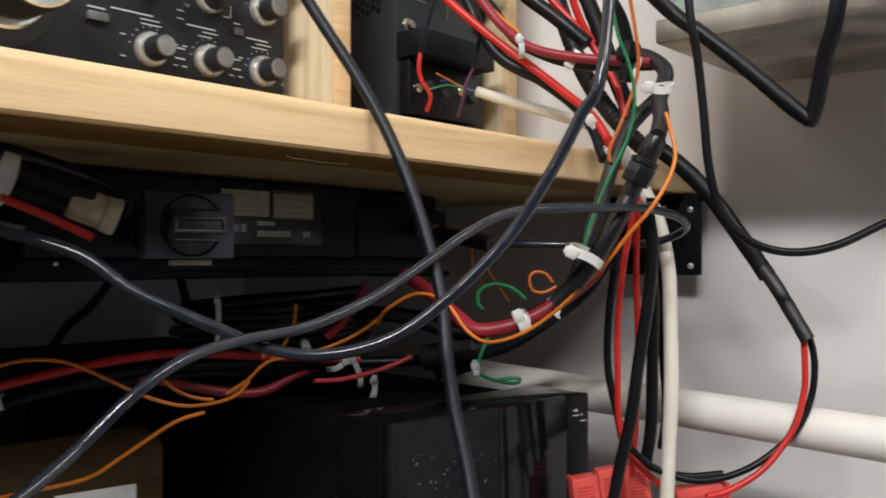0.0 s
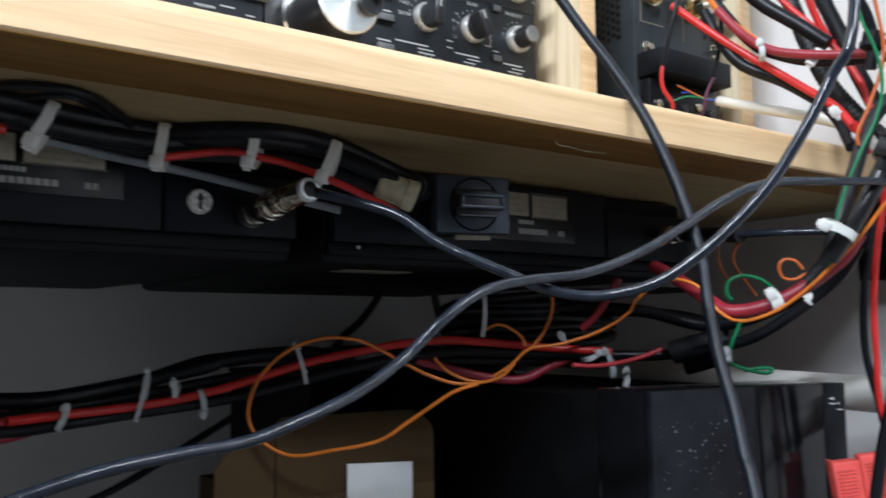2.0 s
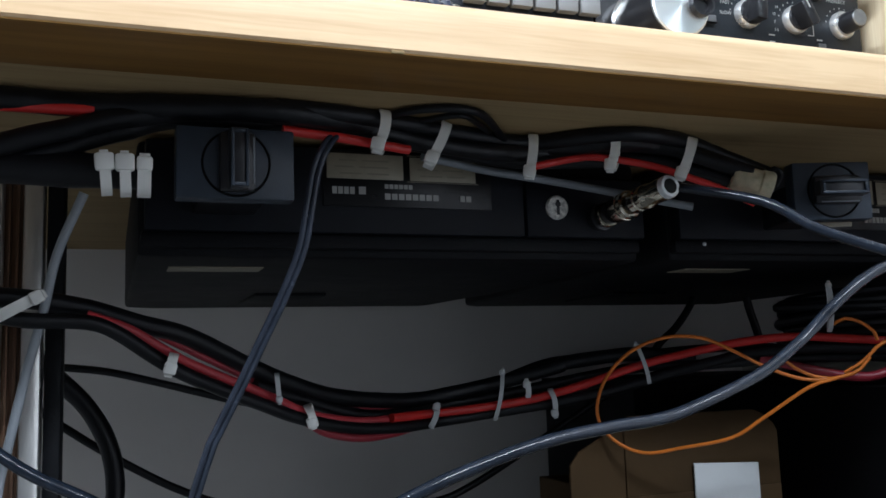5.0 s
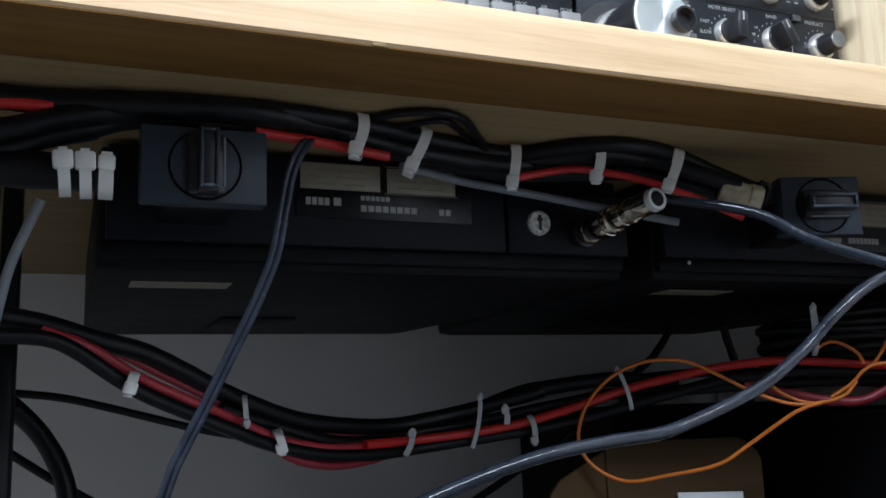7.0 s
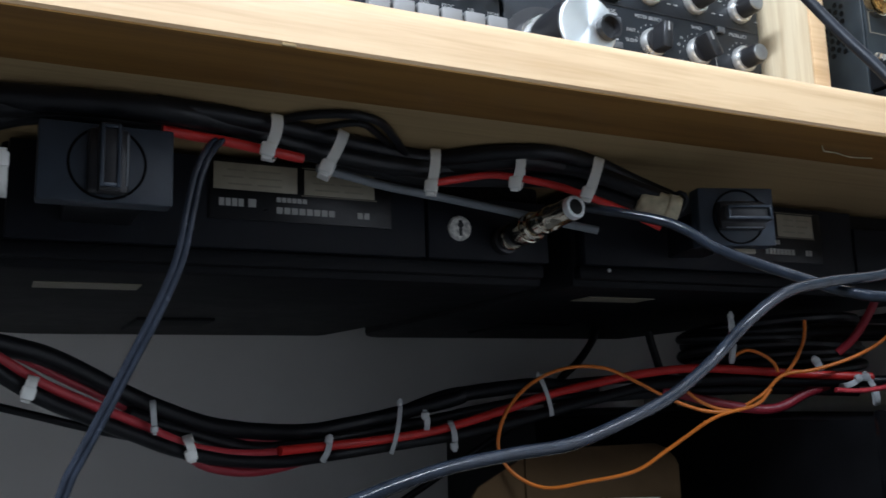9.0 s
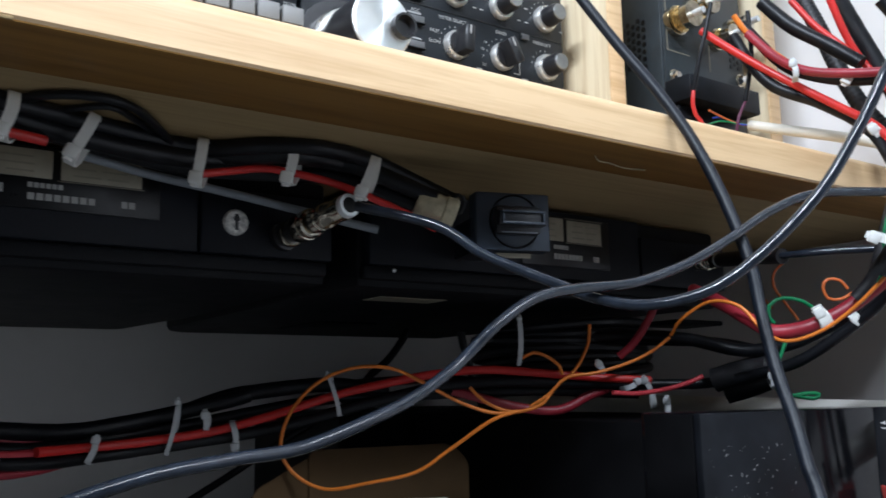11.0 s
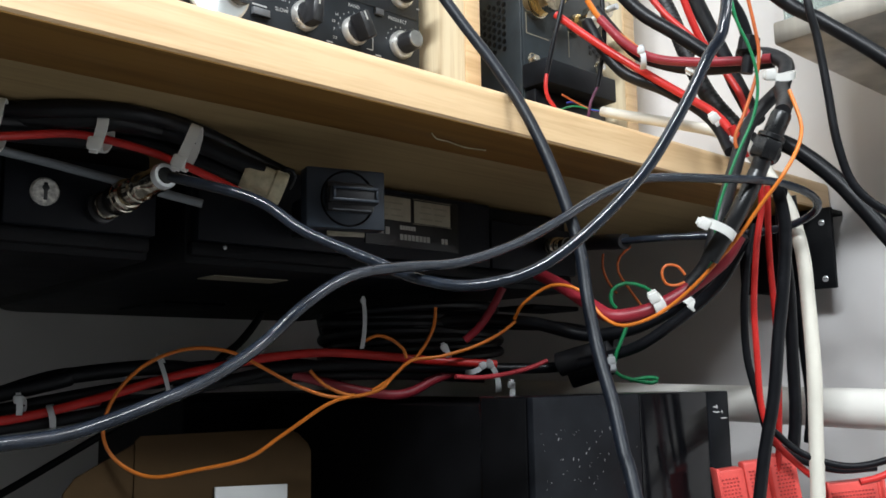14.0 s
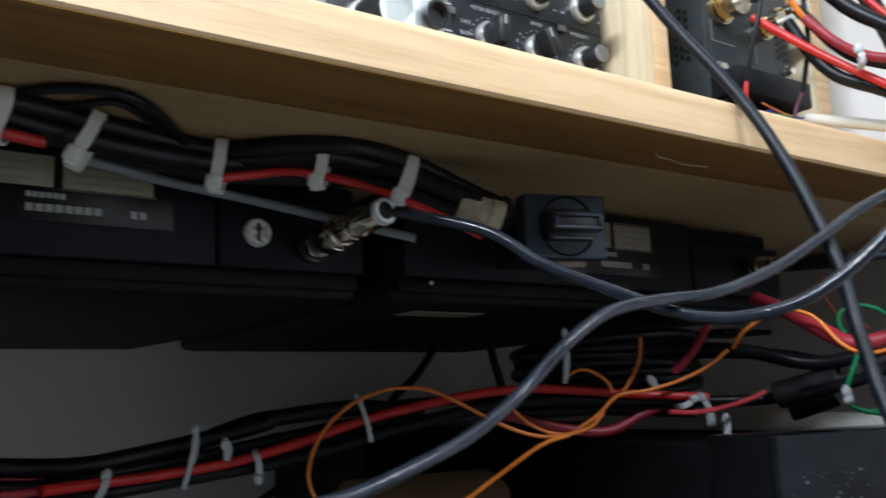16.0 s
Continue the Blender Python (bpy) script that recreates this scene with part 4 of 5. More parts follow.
# ---- cables ----
def wire(name, label, radius, mat, points, group=""):
    if name == "twin_flex":
        t = thing(name, label, "cable")
        for s in (-1, 1):
            part("core", tube_bm([p + Vector((s * radius * 0.98, 0, 0)) for p in smooth_path(points)], radius, 12, 0.02), mat, t)
        return t
    if label.startswith("ribbed"):
        fine = []
        for a, b in zip(smooth_path(points), smooth_path(points)[1:]):
            n = max(1, round((b - a).length / 0.0011))
            fine += [a.lerp(b, k / n) for k in range(n)]
        return single(name, tube_bm(fine, radius, 18, 0.0, 0.05), mat, label, "hose", group)
    rough = 0.05 if radius > 0.004 else 0.02
    return single(name, tube_bm(smooth_path(points), radius, 18 if radius > 0.0025 else 12, rough), mat, label, name.split("_")[-1], group)


def tie(head, tail, view, width, depth):
    """A nylon tie: a flat band round the cables between head and tail, with its square head and cut end."""
    h, t, v = Vector(head), Vector(tail), Vector(view)
    d = t - h
    half = max(d.length / 2, 0.004)
    d.normalize()
    v = (v - d * v.dot(d)).normalized()
    side = d.cross(v)
    c = (h + t) / 2 + v * (depth / 2 - ((0.016 if 0.56 < h.x < 0.64 else 0.008) if h.z > 0.655 and h.y > 0.05 else 0.0))
    m = Matrix.Translation(c) @ Matrix((d, v, side)).transposed().to_4x4()
    o = tagged(new("cable_tie"), "white nylon cable tie pulled round the cables", "cable tie", "cable ties")
    o.empty_display_size = 0.005
    o.matrix_world = m
    bm = bmesh.new()
    w = min(width * 1.45, 0.0072)
    if h.x < 0.33 and h.z > 0.64:
        width *= 0.8
        w = 0.0086
    n, th = 28, 0.0006
    bow = math.copysign((0.22 if half < 0.011 else 0.1) * half, side.x) if h.x > 0.42 else 0.0
    rings = []
    for i in range(n):
        a = 2 * math.pi * i / n
        cx, cy = math.cos(a), math.sin(a)
        cx, cy = math.copysign(abs(cx) ** 0.8, cx), math.copysign(abs(cy) ** 0.8, cy)
        rings.append([bm.verts.new(((half + q) * cx, (depth / 2 + q) * cy, s + bow * (1 - cx * cx))) for q, s in ((0, -width / 2), (th * 2, -width / 2), (th * 2, width / 2), (0, width / 2))])
    for i in range(n):
        a, b = rings[i], rings[(i + 1) % n]
        for k in range(4):
            bm.faces.new((a[k], a[(k + 1) % 4], b[(k + 1) % 4], b[k]))
    mat = M_NYLON if w > 0.0065 else M_GREYNYLON
    part("band", bm, mat, o)
    part("head", box_bm((w * 0.95, 0.0046, w), 0.0014, (-half, -depth / 2 + 0.0005, 0)), mat, o)
    part("tail", box_bm((0.002, 0.0012, width * 0.8), 0.0003, (-half - w / 2 - 0.0003, -depth / 2 + 0.001, 0)), mat, o)


gland()
wire("coaxial_cable", "glossy black coaxial cable looping down from above to a plug", 0.0028, M_COAX, [(0.615, 0.061, 0.658), (0.644, 0.029, 0.645), (0.661, 0.010, 0.628), (0.686, -0.015, 0.612), (0.699, -0.029, 0.604), (0.716, -0.045, 0.600), (0.737, -0.066, 0.606), (0.755, -0.085, 0.623), (0.774, -0.106, 0.651), (0.786, -0.121, 0.680), (0.795, -0.132, 0.707), (0.800, -0.140, 0.728), (0.830, -0.130, 0.818)])
wire("coaxial_cable", "thick black coaxial cable draped in front of the radios", 0.0026, M_COAX, [(0.317, 0.009, 0.461), (0.417, -0.021, 0.511), (0.450, -0.025, 0.524), (0.482, -0.028, 0.533), (0.512, -0.028, 0.537), (0.541, -0.027, 0.540), (0.574, -0.029, 0.551), (0.595, -0.026, 0.559), (0.618, -0.023, 0.572), (0.636, -0.028, 0.589), (0.657, -0.031, 0.602), (0.685, -0.032, 0.608), (0.718, -0.036, 0.612), (0.752, -0.041, 0.623), (0.783, -0.045, 0.638), (0.815, -0.051, 0.656), (0.848, -0.058, 0.668), (0.894, -0.076, 0.671), (0.935, -0.090, 0.672), (0.969, -0.096, 0.667), (0.987, -0.089, 0.660), (0.990, -0.067, 0.653), (0.980, -0.036, 0.651), (0.957, 0.006, 0.652), (0.948, 0.037, 0.6525)])
wire("coaxial_cable", "black coaxial cable hanging straight down over the table edge", 0.0034, M_COAX2, [(0.751, 0.071, 0.860), (0.781, 0.031, 0.780), (0.791, 0.009, 0.744), (0.796, -0.010, 0.712), (0.798, -0.026, 0.680), (0.798, -0.039, 0.649), (0.795, -0.050, 0.622), (0.789, -0.058, 0.597), (0.785, -0.067, 0.568), (0.782, -0.077, 0.543), (0.777, -0.086, 0.520), (0.772, -0.096, 0.498), (0.737, -0.155, 0.348)])
wire("orange_wire", "thin orange wire hanging in a loose loop", 0.0013, M_ORANGE, [(0.829, 0.150, 0.560), (0.818, 0.155, 0.549), (0.794, 0.170, 0.545), (0.770, 0.182, 0.553), (0.745, 0.194, 0.568), (0.725, 0.203, 0.578), (0.702, 0.216, 0.579), (0.681, 0.231, 0.569), (0.666, 0.243, 0.549), (0.661, 0.248, 0.525), (0.668, 0.242, 0.507), (0.685, 0.227, 0.496), (0.707, 0.206, 0.500), (0.731, 0.183, 0.507), (0.746, 0.166, 0.521), (0.767, 0.144, 0.541), (0.780, 0.131, 0.547)])
wire("twin_flex", "grey twin flex cable hanging from the radio", 0.0016, M_FLEX, [(0.455, 0.107, 0.691), (0.433, 0.094, 0.688), (0.420, 0.080, 0.677), (0.414, 0.079, 0.664), (0.410, 0.079, 0.644), (0.407, 0.084, 0.624), (0.399, 0.092, 0.601), (0.389, 0.100, 0.578), (0.379, 0.109, 0.555), (0.370, 0.117, 0.535), (0.364, 0.122, 0.519), (0.344, 0.162, 0.439)])
wire("grey_cable", "pale grey cable hanging beside the steel table leg", 0.0026, M_GREYCABLE, [(0.304, 0.161, 0.663), (0.291, 0.169, 0.631), (0.284, 0.175, 0.599), (0.276, 0.181, 0.567), (0.267, 0.188, 0.525), (0.262, 0.193, 0.499), (0.252, 0.173, 0.399)])
wire("black_cable", "thin black cable hanging along the wall", 0.0026, M_BLACK, [(0.949, -0.101, 0.915), (0.949, -0.111, 0.795), (0.954, -0.114, 0.762), (0.958, -0.116, 0.729), (0.961, -0.118, 0.696), (0.968, -0.123, 0.669), (0.981, -0.136, 0.652), (0.998, -0.153, 0.646), (1.017, -0.173, 0.650), (1.038, -0.196, 0.664)])
wire("black_cable", "thick black cable bent in a sharp V", 0.0048, M_BLACK, [(0.925, -0.043, 0.864), (0.965, -0.083, 0.804), (0.975, -0.107, 0.781), (0.985, -0.131, 0.758), (0.995, -0.155, 0.733), (0.998, -0.163, 0.726), (0.998, -0.165, 0.724), (0.998, -0.166, 0.727), (0.997, -0.169, 0.737), (0.992, -0.175, 0.760), (0.985, -0.185, 0.790), (0.985, -0.195, 0.890)])
wire("black_cable", "thick black cable in the sagging harness", 0.0055, M_BLACK, [(0.259, 0.175, 0.608), (0.276, 0.178, 0.607), (0.306, 0.184, 0.602), (0.335, 0.188, 0.593), (0.356, 0.195, 0.588), (0.379, 0.207, 0.578), (0.399, 0.218, 0.568), (0.425, 0.231, 0.557), (0.456, 0.247, 0.547), (0.490, 0.263, 0.542), (0.528, 0.280, 0.540), (0.565, 0.287, 0.544), (0.604, 0.285, 0.551), (0.647, 0.276, 0.561), (0.649, 0.276, 0.563), (0.702, 0.260, 0.568), (0.745, 0.240, 0.563)], "sagging cable harness")
wire("black_cable", "black cable along the bottom of the harness", 0.0042, M_BLACK, [(0.260, 0.167, 0.598), (0.277, 0.170, 0.595), (0.306, 0.175, 0.594), (0.322, 0.178, 0.588), (0.342, 0.181, 0.574), (0.359, 0.188, 0.564), (0.382, 0.201, 0.554), (0.409, 0.215, 0.543), (0.435, 0.229, 0.533), (0.470, 0.246, 0.525), (0.510, 0.263, 0.522), (0.552, 0.280, 0.524), (0.591, 0.278, 0.528), (0.642, 0.269, 0.534), (0.684, 0.258, 0.542), (0.724, 0.242, 0.553), (0.761, 0.224, 0.562), (0.778, 0.216, 0.566), (0.822, 0.194, 0.568), (0.869, 0.172, 0.566), (0.916, 0.147, 0.564), (0.965, 0.121, 0.564), (0.990, 0.107, 0.569)], "sagging cable harness")
wire("red_cable", "red power cable tied into the harness", 0.0029, M_RED2, [(0.306, 0.177, 0.598), (0.328, 0.180, 0.590), (0.349, 0.184, 0.577), (0.362, 0.191, 0.570), (0.385, 0.202, 0.560), (0.409, 0.216, 0.550), (0.435, 0.230, 0.538), (0.455, 0.240, 0.532), (0.488, 0.255, 0.528), (0.544, 0.280, 0.530)], "sagging cable harness")
wire("red_cable", "bright red power cable tied into the harness", 0.0032, M_RED, [(0.503, 0.256, 0.529), (0.541, 0.272, 0.530), (0.576, 0.274, 0.532), (0.620, 0.270, 0.537), (0.660, 0.259, 0.547), (0.703, 0.247, 0.560), (0.732, 0.233, 0.567), (0.768, 0.216, 0.574), (0.805, 0.199, 0.577), (0.842, 0.179, 0.574), (0.881, 0.160, 0.570), (0.921, 0.139, 0.567)], "sagging cable harness")
wire("dark_red_cable", "dark red cable inside the harness", 0.0024, M_MAROON, [(0.289, 0.184, 0.605), (0.305, 0.187, 0.602), (0.328, 0.191, 0.595), (0.351, 0.196, 0.584), (0.373, 0.207, 0.573), (0.418, 0.232, 0.553), (0.458, 0.252, 0.542), (0.500, 0.271, 0.535), (0.549, 0.292, 0.535), (0.605, 0.288, 0.537), (0.669, 0.274, 0.545)], "sagging cable harness")
wire("black_cable", "thin black cable along the top of the harness", 0.0036, M_BLACK, [(0.450, 0.253, 0.546), (0.502, 0.276, 0.538), (0.550, 0.296, 0.536), (0.581, 0.294, 0.542), (0.608, 0.292, 0.553), (0.643, 0.285, 0.564), (0.676, 0.275, 0.566), (0.710, 0.265, 0.567), (0.749, 0.247, 0.570), (0.785, 0.229, 0.571), (0.831, 0.206, 0.566), (0.878, 0.183, 0.565)], "sagging cable harness")
wire("black_cable", "black cable in the middle of the harness", 0.0042, M_BLACK, [(0.403, 0.220, 0.556), (0.436, 0.238, 0.545), (0.490, 0.263, 0.531), (0.547, 0.288, 0.534), (0.604, 0.285, 0.541), (0.667, 0.270, 0.552), (0.709, 0.257, 0.558), (0.745, 0.240, 0.558), (0.789, 0.219, 0.560), (0.850, 0.189, 0.561), (0.921, 0.153, 0.557)], "sagging cable harness")
wire("dark_red_cable", "dark red wire sagging below the harness", 0.0030, M_MAROON, [(0.440, 0.236, 0.530), (0.455, 0.243, 0.522), (0.480, 0.254, 0.517), (0.507, 0.266, 0.518), (0.535, 0.279, 0.523)], "sagging cable harness")
wire("dark_red_cable", "dark red cable dipping behind the orange wires", 0.0036, M_MAROON, [(0.787, 0.216, 0.562), (0.809, 0.205, 0.555), (0.840, 0.190, 0.547), (0.863, 0.178, 0.546), (0.883, 0.169, 0.556), (0.899, 0.161, 0.562)], "sagging cable harness")
wire("black_cable", "thin dark cable strung low along the wall", 0.0030, M_BLACK, [(0.278, 0.400, 0.573), (0.316, 0.399, 0.568), (0.355, 0.399, 0.558), (0.408, 0.399, 0.543), (0.447, 0.399, 0.534)])
wire("black_cable", "thick black hose curling down beside the table leg", 0.0065, M_BLACK, [(0.247, 0.329, 0.597), (0.262, 0.330, 0.584), (0.285, 0.329, 0.563), (0.304, 0.330, 0.543), (0.318, 0.330, 0.517), (0.323, 0.330, 0.490), (0.321, 0.329, 0.466), (0.316, 0.330, 0.434)])
wire("black_cable", "thin black cable running low along the wall", 0.0030, M_BLACK, [(0.252, 0.359, 0.559), (0.281, 0.359, 0.534), (0.326, 0.359, 0.503), (0.370, 0.360, 0.478), (0.409, 0.359, 0.464), (0.473, 0.359, 0.457), (0.540, 0.359, 0.457), (0.591, 0.359, 0.460), (0.717, 0.360, 0.524), (0.752, 0.359, 0.542)])
wire("black_cable", "thick black cable tied under the table", 0.0058, M_BLACK, [(0.269, 0.084, 0.691), (0.305, 0.087, 0.691), (0.337, 0.081, 0.691), (0.368, 0.077, 0.691), (0.399, 0.077, 0.691), (0.431, 0.086, 0.691), (0.457, 0.096, 0.691), (0.492, 0.106, 0.691), (0.536, 0.122, 0.691), (0.570, 0.111, 0.691), (0.593, 0.093, 0.691), (0.636, 0.100, 0.691), (0.669, 0.091, 0.679), (0.692, 0.085, 0.672)], "cable bundle under the table")
wire("black_cable", "black cable tied under the table", 0.0052, M_BLACK, [(0.247, 0.084, 0.664), (0.269, 0.084, 0.669), (0.284, 0.084, 0.674), (0.299, 0.083, 0.678), (0.323, 0.083, 0.685), (0.362, 0.086, 0.692), (0.409, 0.087, 0.692), (0.444, 0.092, 0.689), (0.477, 0.099, 0.686), (0.520, 0.109, 0.685), (0.562, 0.117, 0.688), (0.597, 0.106, 0.692), (0.630, 0.097, 0.691), (0.657, 0.086, 0.681), (0.678, 0.078, 0.672)], "cable bundle under the table")
wire("black_cable", "black cable low in the bundle", 0.0050, M_BLACK, [(0.275, 0.091, 0.663), (0.292, 0.092, 0.669), (0.305, 0.092, 0.675), (0.326, 0.092, 0.682), (0.350, 0.093, 0.689), (0.397, 0.097, 0.690), (0.429, 0.100, 0.690), (0.463, 0.104, 0.688), (0.501, 0.112, 0.685), (0.547, 0.123, 0.684), (0.589, 0.118, 0.685), (0.621, 0.108, 0.685), (0.652, 0.097, 0.677), (0.680, 0.086, 0.668)], "cable bundle under the table")
wire("black_cable", "black cable on top of the bundle", 0.0045, M_BLACK, [(0.394, 0.076, 0.693), (0.430, 0.081, 0.693), (0.468, 0.092, 0.693), (0.512, 0.107, 0.693), (0.550, 0.115, 0.693), (0.578, 0.092, 0.693), (0.605, 0.082, 0.693), (0.641, 0.090, 0.693), (0.679, 0.098, 0.686), (0.703, 0.094, 0.677)], "cable bundle under the table")
wire("black_wire", "thin black wire arched above the bundle", 0.0022, M_BLACK, [(0.450, 0.090, 0.695), (0.464, 0.072, 0.695), (0.482, 0.064, 0.695), (0.500, 0.070, 0.695), (0.522, 0.099, 0.695), (0.540, 0.121, 0.690)], "cable bundle under the table")
wire("black_wire", "thin black wire looping over the bundle", 0.0018, M_BLACK, [(0.474, 0.090, 0.695), (0.490, 0.075, 0.695), (0.504, 0.086, 0.695), (0.524, 0.111, 0.695), (0.536, 0.123, 0.689)], "cable bundle under the table")
wire("red_cable", "bright red wire in the bundle", 0.0025, M_RED, [(0.398, 0.084, 0.684), (0.411, 0.085, 0.683), (0.428, 0.086, 0.682), (0.449, 0.088, 0.680), (0.467, 0.092, 0.679)], "cable bundle under the table")
wire("red_cable", "thin red wire along the bundle", 0.0022, M_RED, [(0.547, 0.109, 0.677), (0.564, 0.110, 0.681), (0.582, 0.106, 0.684), (0.598, 0.103, 0.683), (0.620, 0.095, 0.678), (0.643, 0.086, 0.669), (0.658, 0.080, 0.662), (0.675, 0.073, 0.653)], "cable bundle under the table")
wire("red_cable", "red cable at the end of the bundle", 0.0030, M_RED, [(0.269, 0.084, 0.688), (0.289, 0.084, 0.688), (0.310, 0.084, 0.688)], "cable bundle under the table")
wire("grey_cable", "grey cable behind the metal plug", 0.0025, M_FLEX2, [(0.486, 0.125, 0.684), (0.508, 0.130, 0.682), (0.531, 0.136, 0.680), (0.573, 0.138, 0.676), (0.613, 0.128, 0.668), (0.658, 0.110, 0.657)], "cable bundle under the table")
wire("black_cable", "black sleeved cable held by three white ties", 0.0085, M_BLACK, [(0.253, 0.093, 0.662), (0.268, 0.094, 0.662), (0.293, 0.093, 0.661), (0.334, 0.093, 0.661)], "cable bundle under the table")
wire("black_cable", "black cable crossing behind the ties", 0.0050, M_BLACK, [(0.266, 0.108, 0.675), (0.287, 0.108, 0.675), (0.306, 0.107, 0.680), (0.328, 0.107, 0.686)], "cable bundle under the table")
wire("black_cable", "dark cable hanging behind the harness", 0.0040, M_BLACK, [(0.913, 0.460, 0.642), (0.900, 0.460, 0.618), (0.880, 0.460, 0.595), (0.858, 0.460, 0.578), (0.839, 0.460, 0.550)])
wire("black_cable", "dark cable hanging close to the wall", 0.0045, M_BLACK, [(0.989, 0.480, 0.645), (0.993, 0.480, 0.620), (1.001, 0.480, 0.595), (1.011, 0.480, 0.563), (1.027, 0.480, 0.532)])
wire("black_cable", "thick black sleeved cable bent over at the top", 0.0052, M_SLEEVE, [(0.996, -0.037, 0.782), (1.000, -0.057, 0.778), (0.998, -0.071, 0.767), (0.989, -0.074, 0.754), (0.978, -0.077, 0.743), (0.957, -0.089, 0.728), (0.934, -0.098, 0.714)], "cable loom at the wall")
wire("black_cable", "black cable bundled in the loom", 0.0048, M_SLEEVE, [(0.993, -0.068, 0.748), (0.980, -0.059, 0.733), (0.970, -0.053, 0.717), (0.957, -0.051, 0.691), (0.942, -0.051, 0.667), (0.933, -0.048, 0.644), (0.934, -0.040, 0.627), (0.930, -0.029, 0.614)], "cable loom at the wall")
wire("green_wire", "thin green wire threaded through the loom", 0.0010, M_GREEN, [(0.918, -0.077, 0.795), (0.923, -0.078, 0.776), (0.929, -0.081, 0.762), (0.933, -0.083, 0.748), (0.936, -0.082, 0.732), (0.935, -0.078, 0.715), (0.929, -0.069, 0.692), (0.924, -0.060, 0.667), (0.922, -0.055, 0.649), (0.925, -0.054, 0.634), (0.921, -0.049, 0.622)], "cable loom at the wall")
wire("orange_wire", "thin orange wire bowed out of the loom", 0.0012, M_ORANGE, [(0.941, -0.100, 0.729), (0.941, -0.104, 0.715), (0.939, -0.107, 0.703), (0.933, -0.106, 0.689), (0.925, -0.099, 0.672), (0.924, -0.085, 0.657), (0.923, -0.070, 0.640), (0.922, -0.056, 0.627), (0.918, -0.036, 0.609), (0.913, -0.015, 0.595), (0.906, 0.006, 0.589), (0.904, 0.022, 0.596), (0.899, 0.036, 0.614), (0.893, 0.056, 0.619), (0.887, 0.077, 0.608), (0.891, 0.090, 0.598)], "cable loom at the wall")
wire("orange_wire", "thin brown-orange wire in the loom", 0.0012, M_ORANGE2, [(0.952, -0.070, 0.808), (0.959, -0.071, 0.782), (0.962, -0.071, 0.767), (0.962, -0.068, 0.751), (0.958, -0.060, 0.727), (0.955, -0.054, 0.712), (0.956, -0.054, 0.704)], "cable loom at the wall")
wire("dark_red_cable", "dark red cable curving out of the loom", 0.0048, M_MAROON, [(0.957, -0.051, 0.646), (0.953, -0.043, 0.632), (0.947, -0.033, 0.622), (0.936, -0.018, 0.609), (0.924, 0.000, 0.599), (0.910, 0.018, 0.596), (0.911, 0.037, 0.605), (0.913, 0.063, 0.620), (0.916, 0.089, 0.632)], "cable loom at the wall")
wire("black_cable", "black cable curving under the loom", 0.0042, M_BLACK, [(0.974, -0.046, 0.648), (0.978, -0.027, 0.624), (0.981, -0.009, 0.610), (0.977, 0.014, 0.594), (0.972, 0.040, 0.579), (0.968, 0.063, 0.572), (0.960, 0.089, 0.566)], "cable loom at the wall")
wire("black_cable", "black cable passing behind the loom", 0.0050, M_BLACK, [(0.988, -0.031, 0.640), (0.988, -0.010, 0.626), (0.988, 0.011, 0.610), (0.985, 0.033, 0.599), (0.978, 0.059, 0.590), (0.967, 0.088, 0.588), (0.947, 0.121, 0.598), (0.925, 0.152, 0.602), (0.895, 0.178, 0.602)], "cable loom at the wall")
wire("red_cable", "thick bright red power lead from the power supply", 0.0031, M_RED, [(0.956, 0.096, 0.845), (0.964, 0.075, 0.824), (0.976, 0.050, 0.800), (0.986, 0.027, 0.780), (0.989, 0.001, 0.759), (0.988, -0.022, 0.740), (0.984, -0.041, 0.715)], "cable loom at the wall")
wire("black_cable", "black power lead beside the red one", 0.0045, M_BLACK, [(0.975, 0.080, 0.839), (0.976, 0.066, 0.811), (0.980, 0.049, 0.788), (0.993, 0.023, 0.771), (0.996, -0.004, 0.750), (0.990, -0.022, 0.731), (0.980, -0.036, 0.709)], "cable loom at the wall")
wire("dark_red_cable", "dark red lead running level through the ties", 0.0034, M_MAROON, [(0.967, 0.061, 0.833), (0.971, 0.041, 0.808), (0.974, 0.019, 0.791), (0.983, -0.009, 0.782), (0.993, -0.038, 0.777), (0.996, -0.062, 0.773)], "cable loom at the wall")
wire("black_cable", "black lead running level through the ties", 0.0042, M_BLACK, [(0.979, 0.074, 0.848), (0.987, 0.047, 0.808), (0.988, 0.023, 0.791), (0.995, -0.005, 0.780), (1.002, -0.033, 0.776), (1.007, -0.058, 0.774)], "cable loom at the wall")
wire("red_cable", "red cable slanting down behind the loom", 0.0026, M_RED, [(1.007, 0.047, 0.865), (1.012, 0.031, 0.839), (1.017, 0.014, 0.818), (1.023, -0.003, 0.795), (1.027, -0.018, 0.768), (1.024, -0.028, 0.743)], "cable loom at the wall")
wire("red_cable", "red wire slanting down behind the loom", 0.0029, M_RED, [(1.012, 0.017, 0.856), (1.020, 0.014, 0.834), (1.027, 0.011, 0.818), (1.035, 0.006, 0.803)], "cable loom at the wall")
wire("red_cable", "short red wire behind the loom", 0.0030, M_RED, [(0.961, -0.048, 0.721), (0.965, -0.050, 0.713), (0.970, -0.052, 0.700)], "cable loom at the wall")
wire("black_cable", "ribbed black hose slanting behind the loom", 0.0072, M_SLEEVE, [(1.064, 0.072, 0.890), (1.066, 0.059, 0.856), (1.066, 0.047, 0.822), (1.069, 0.033, 0.787), (1.073, 0.016, 0.760), (1.079, -0.003, 0.736), (1.079, -0.018, 0.723)], "cable loom at the wall")
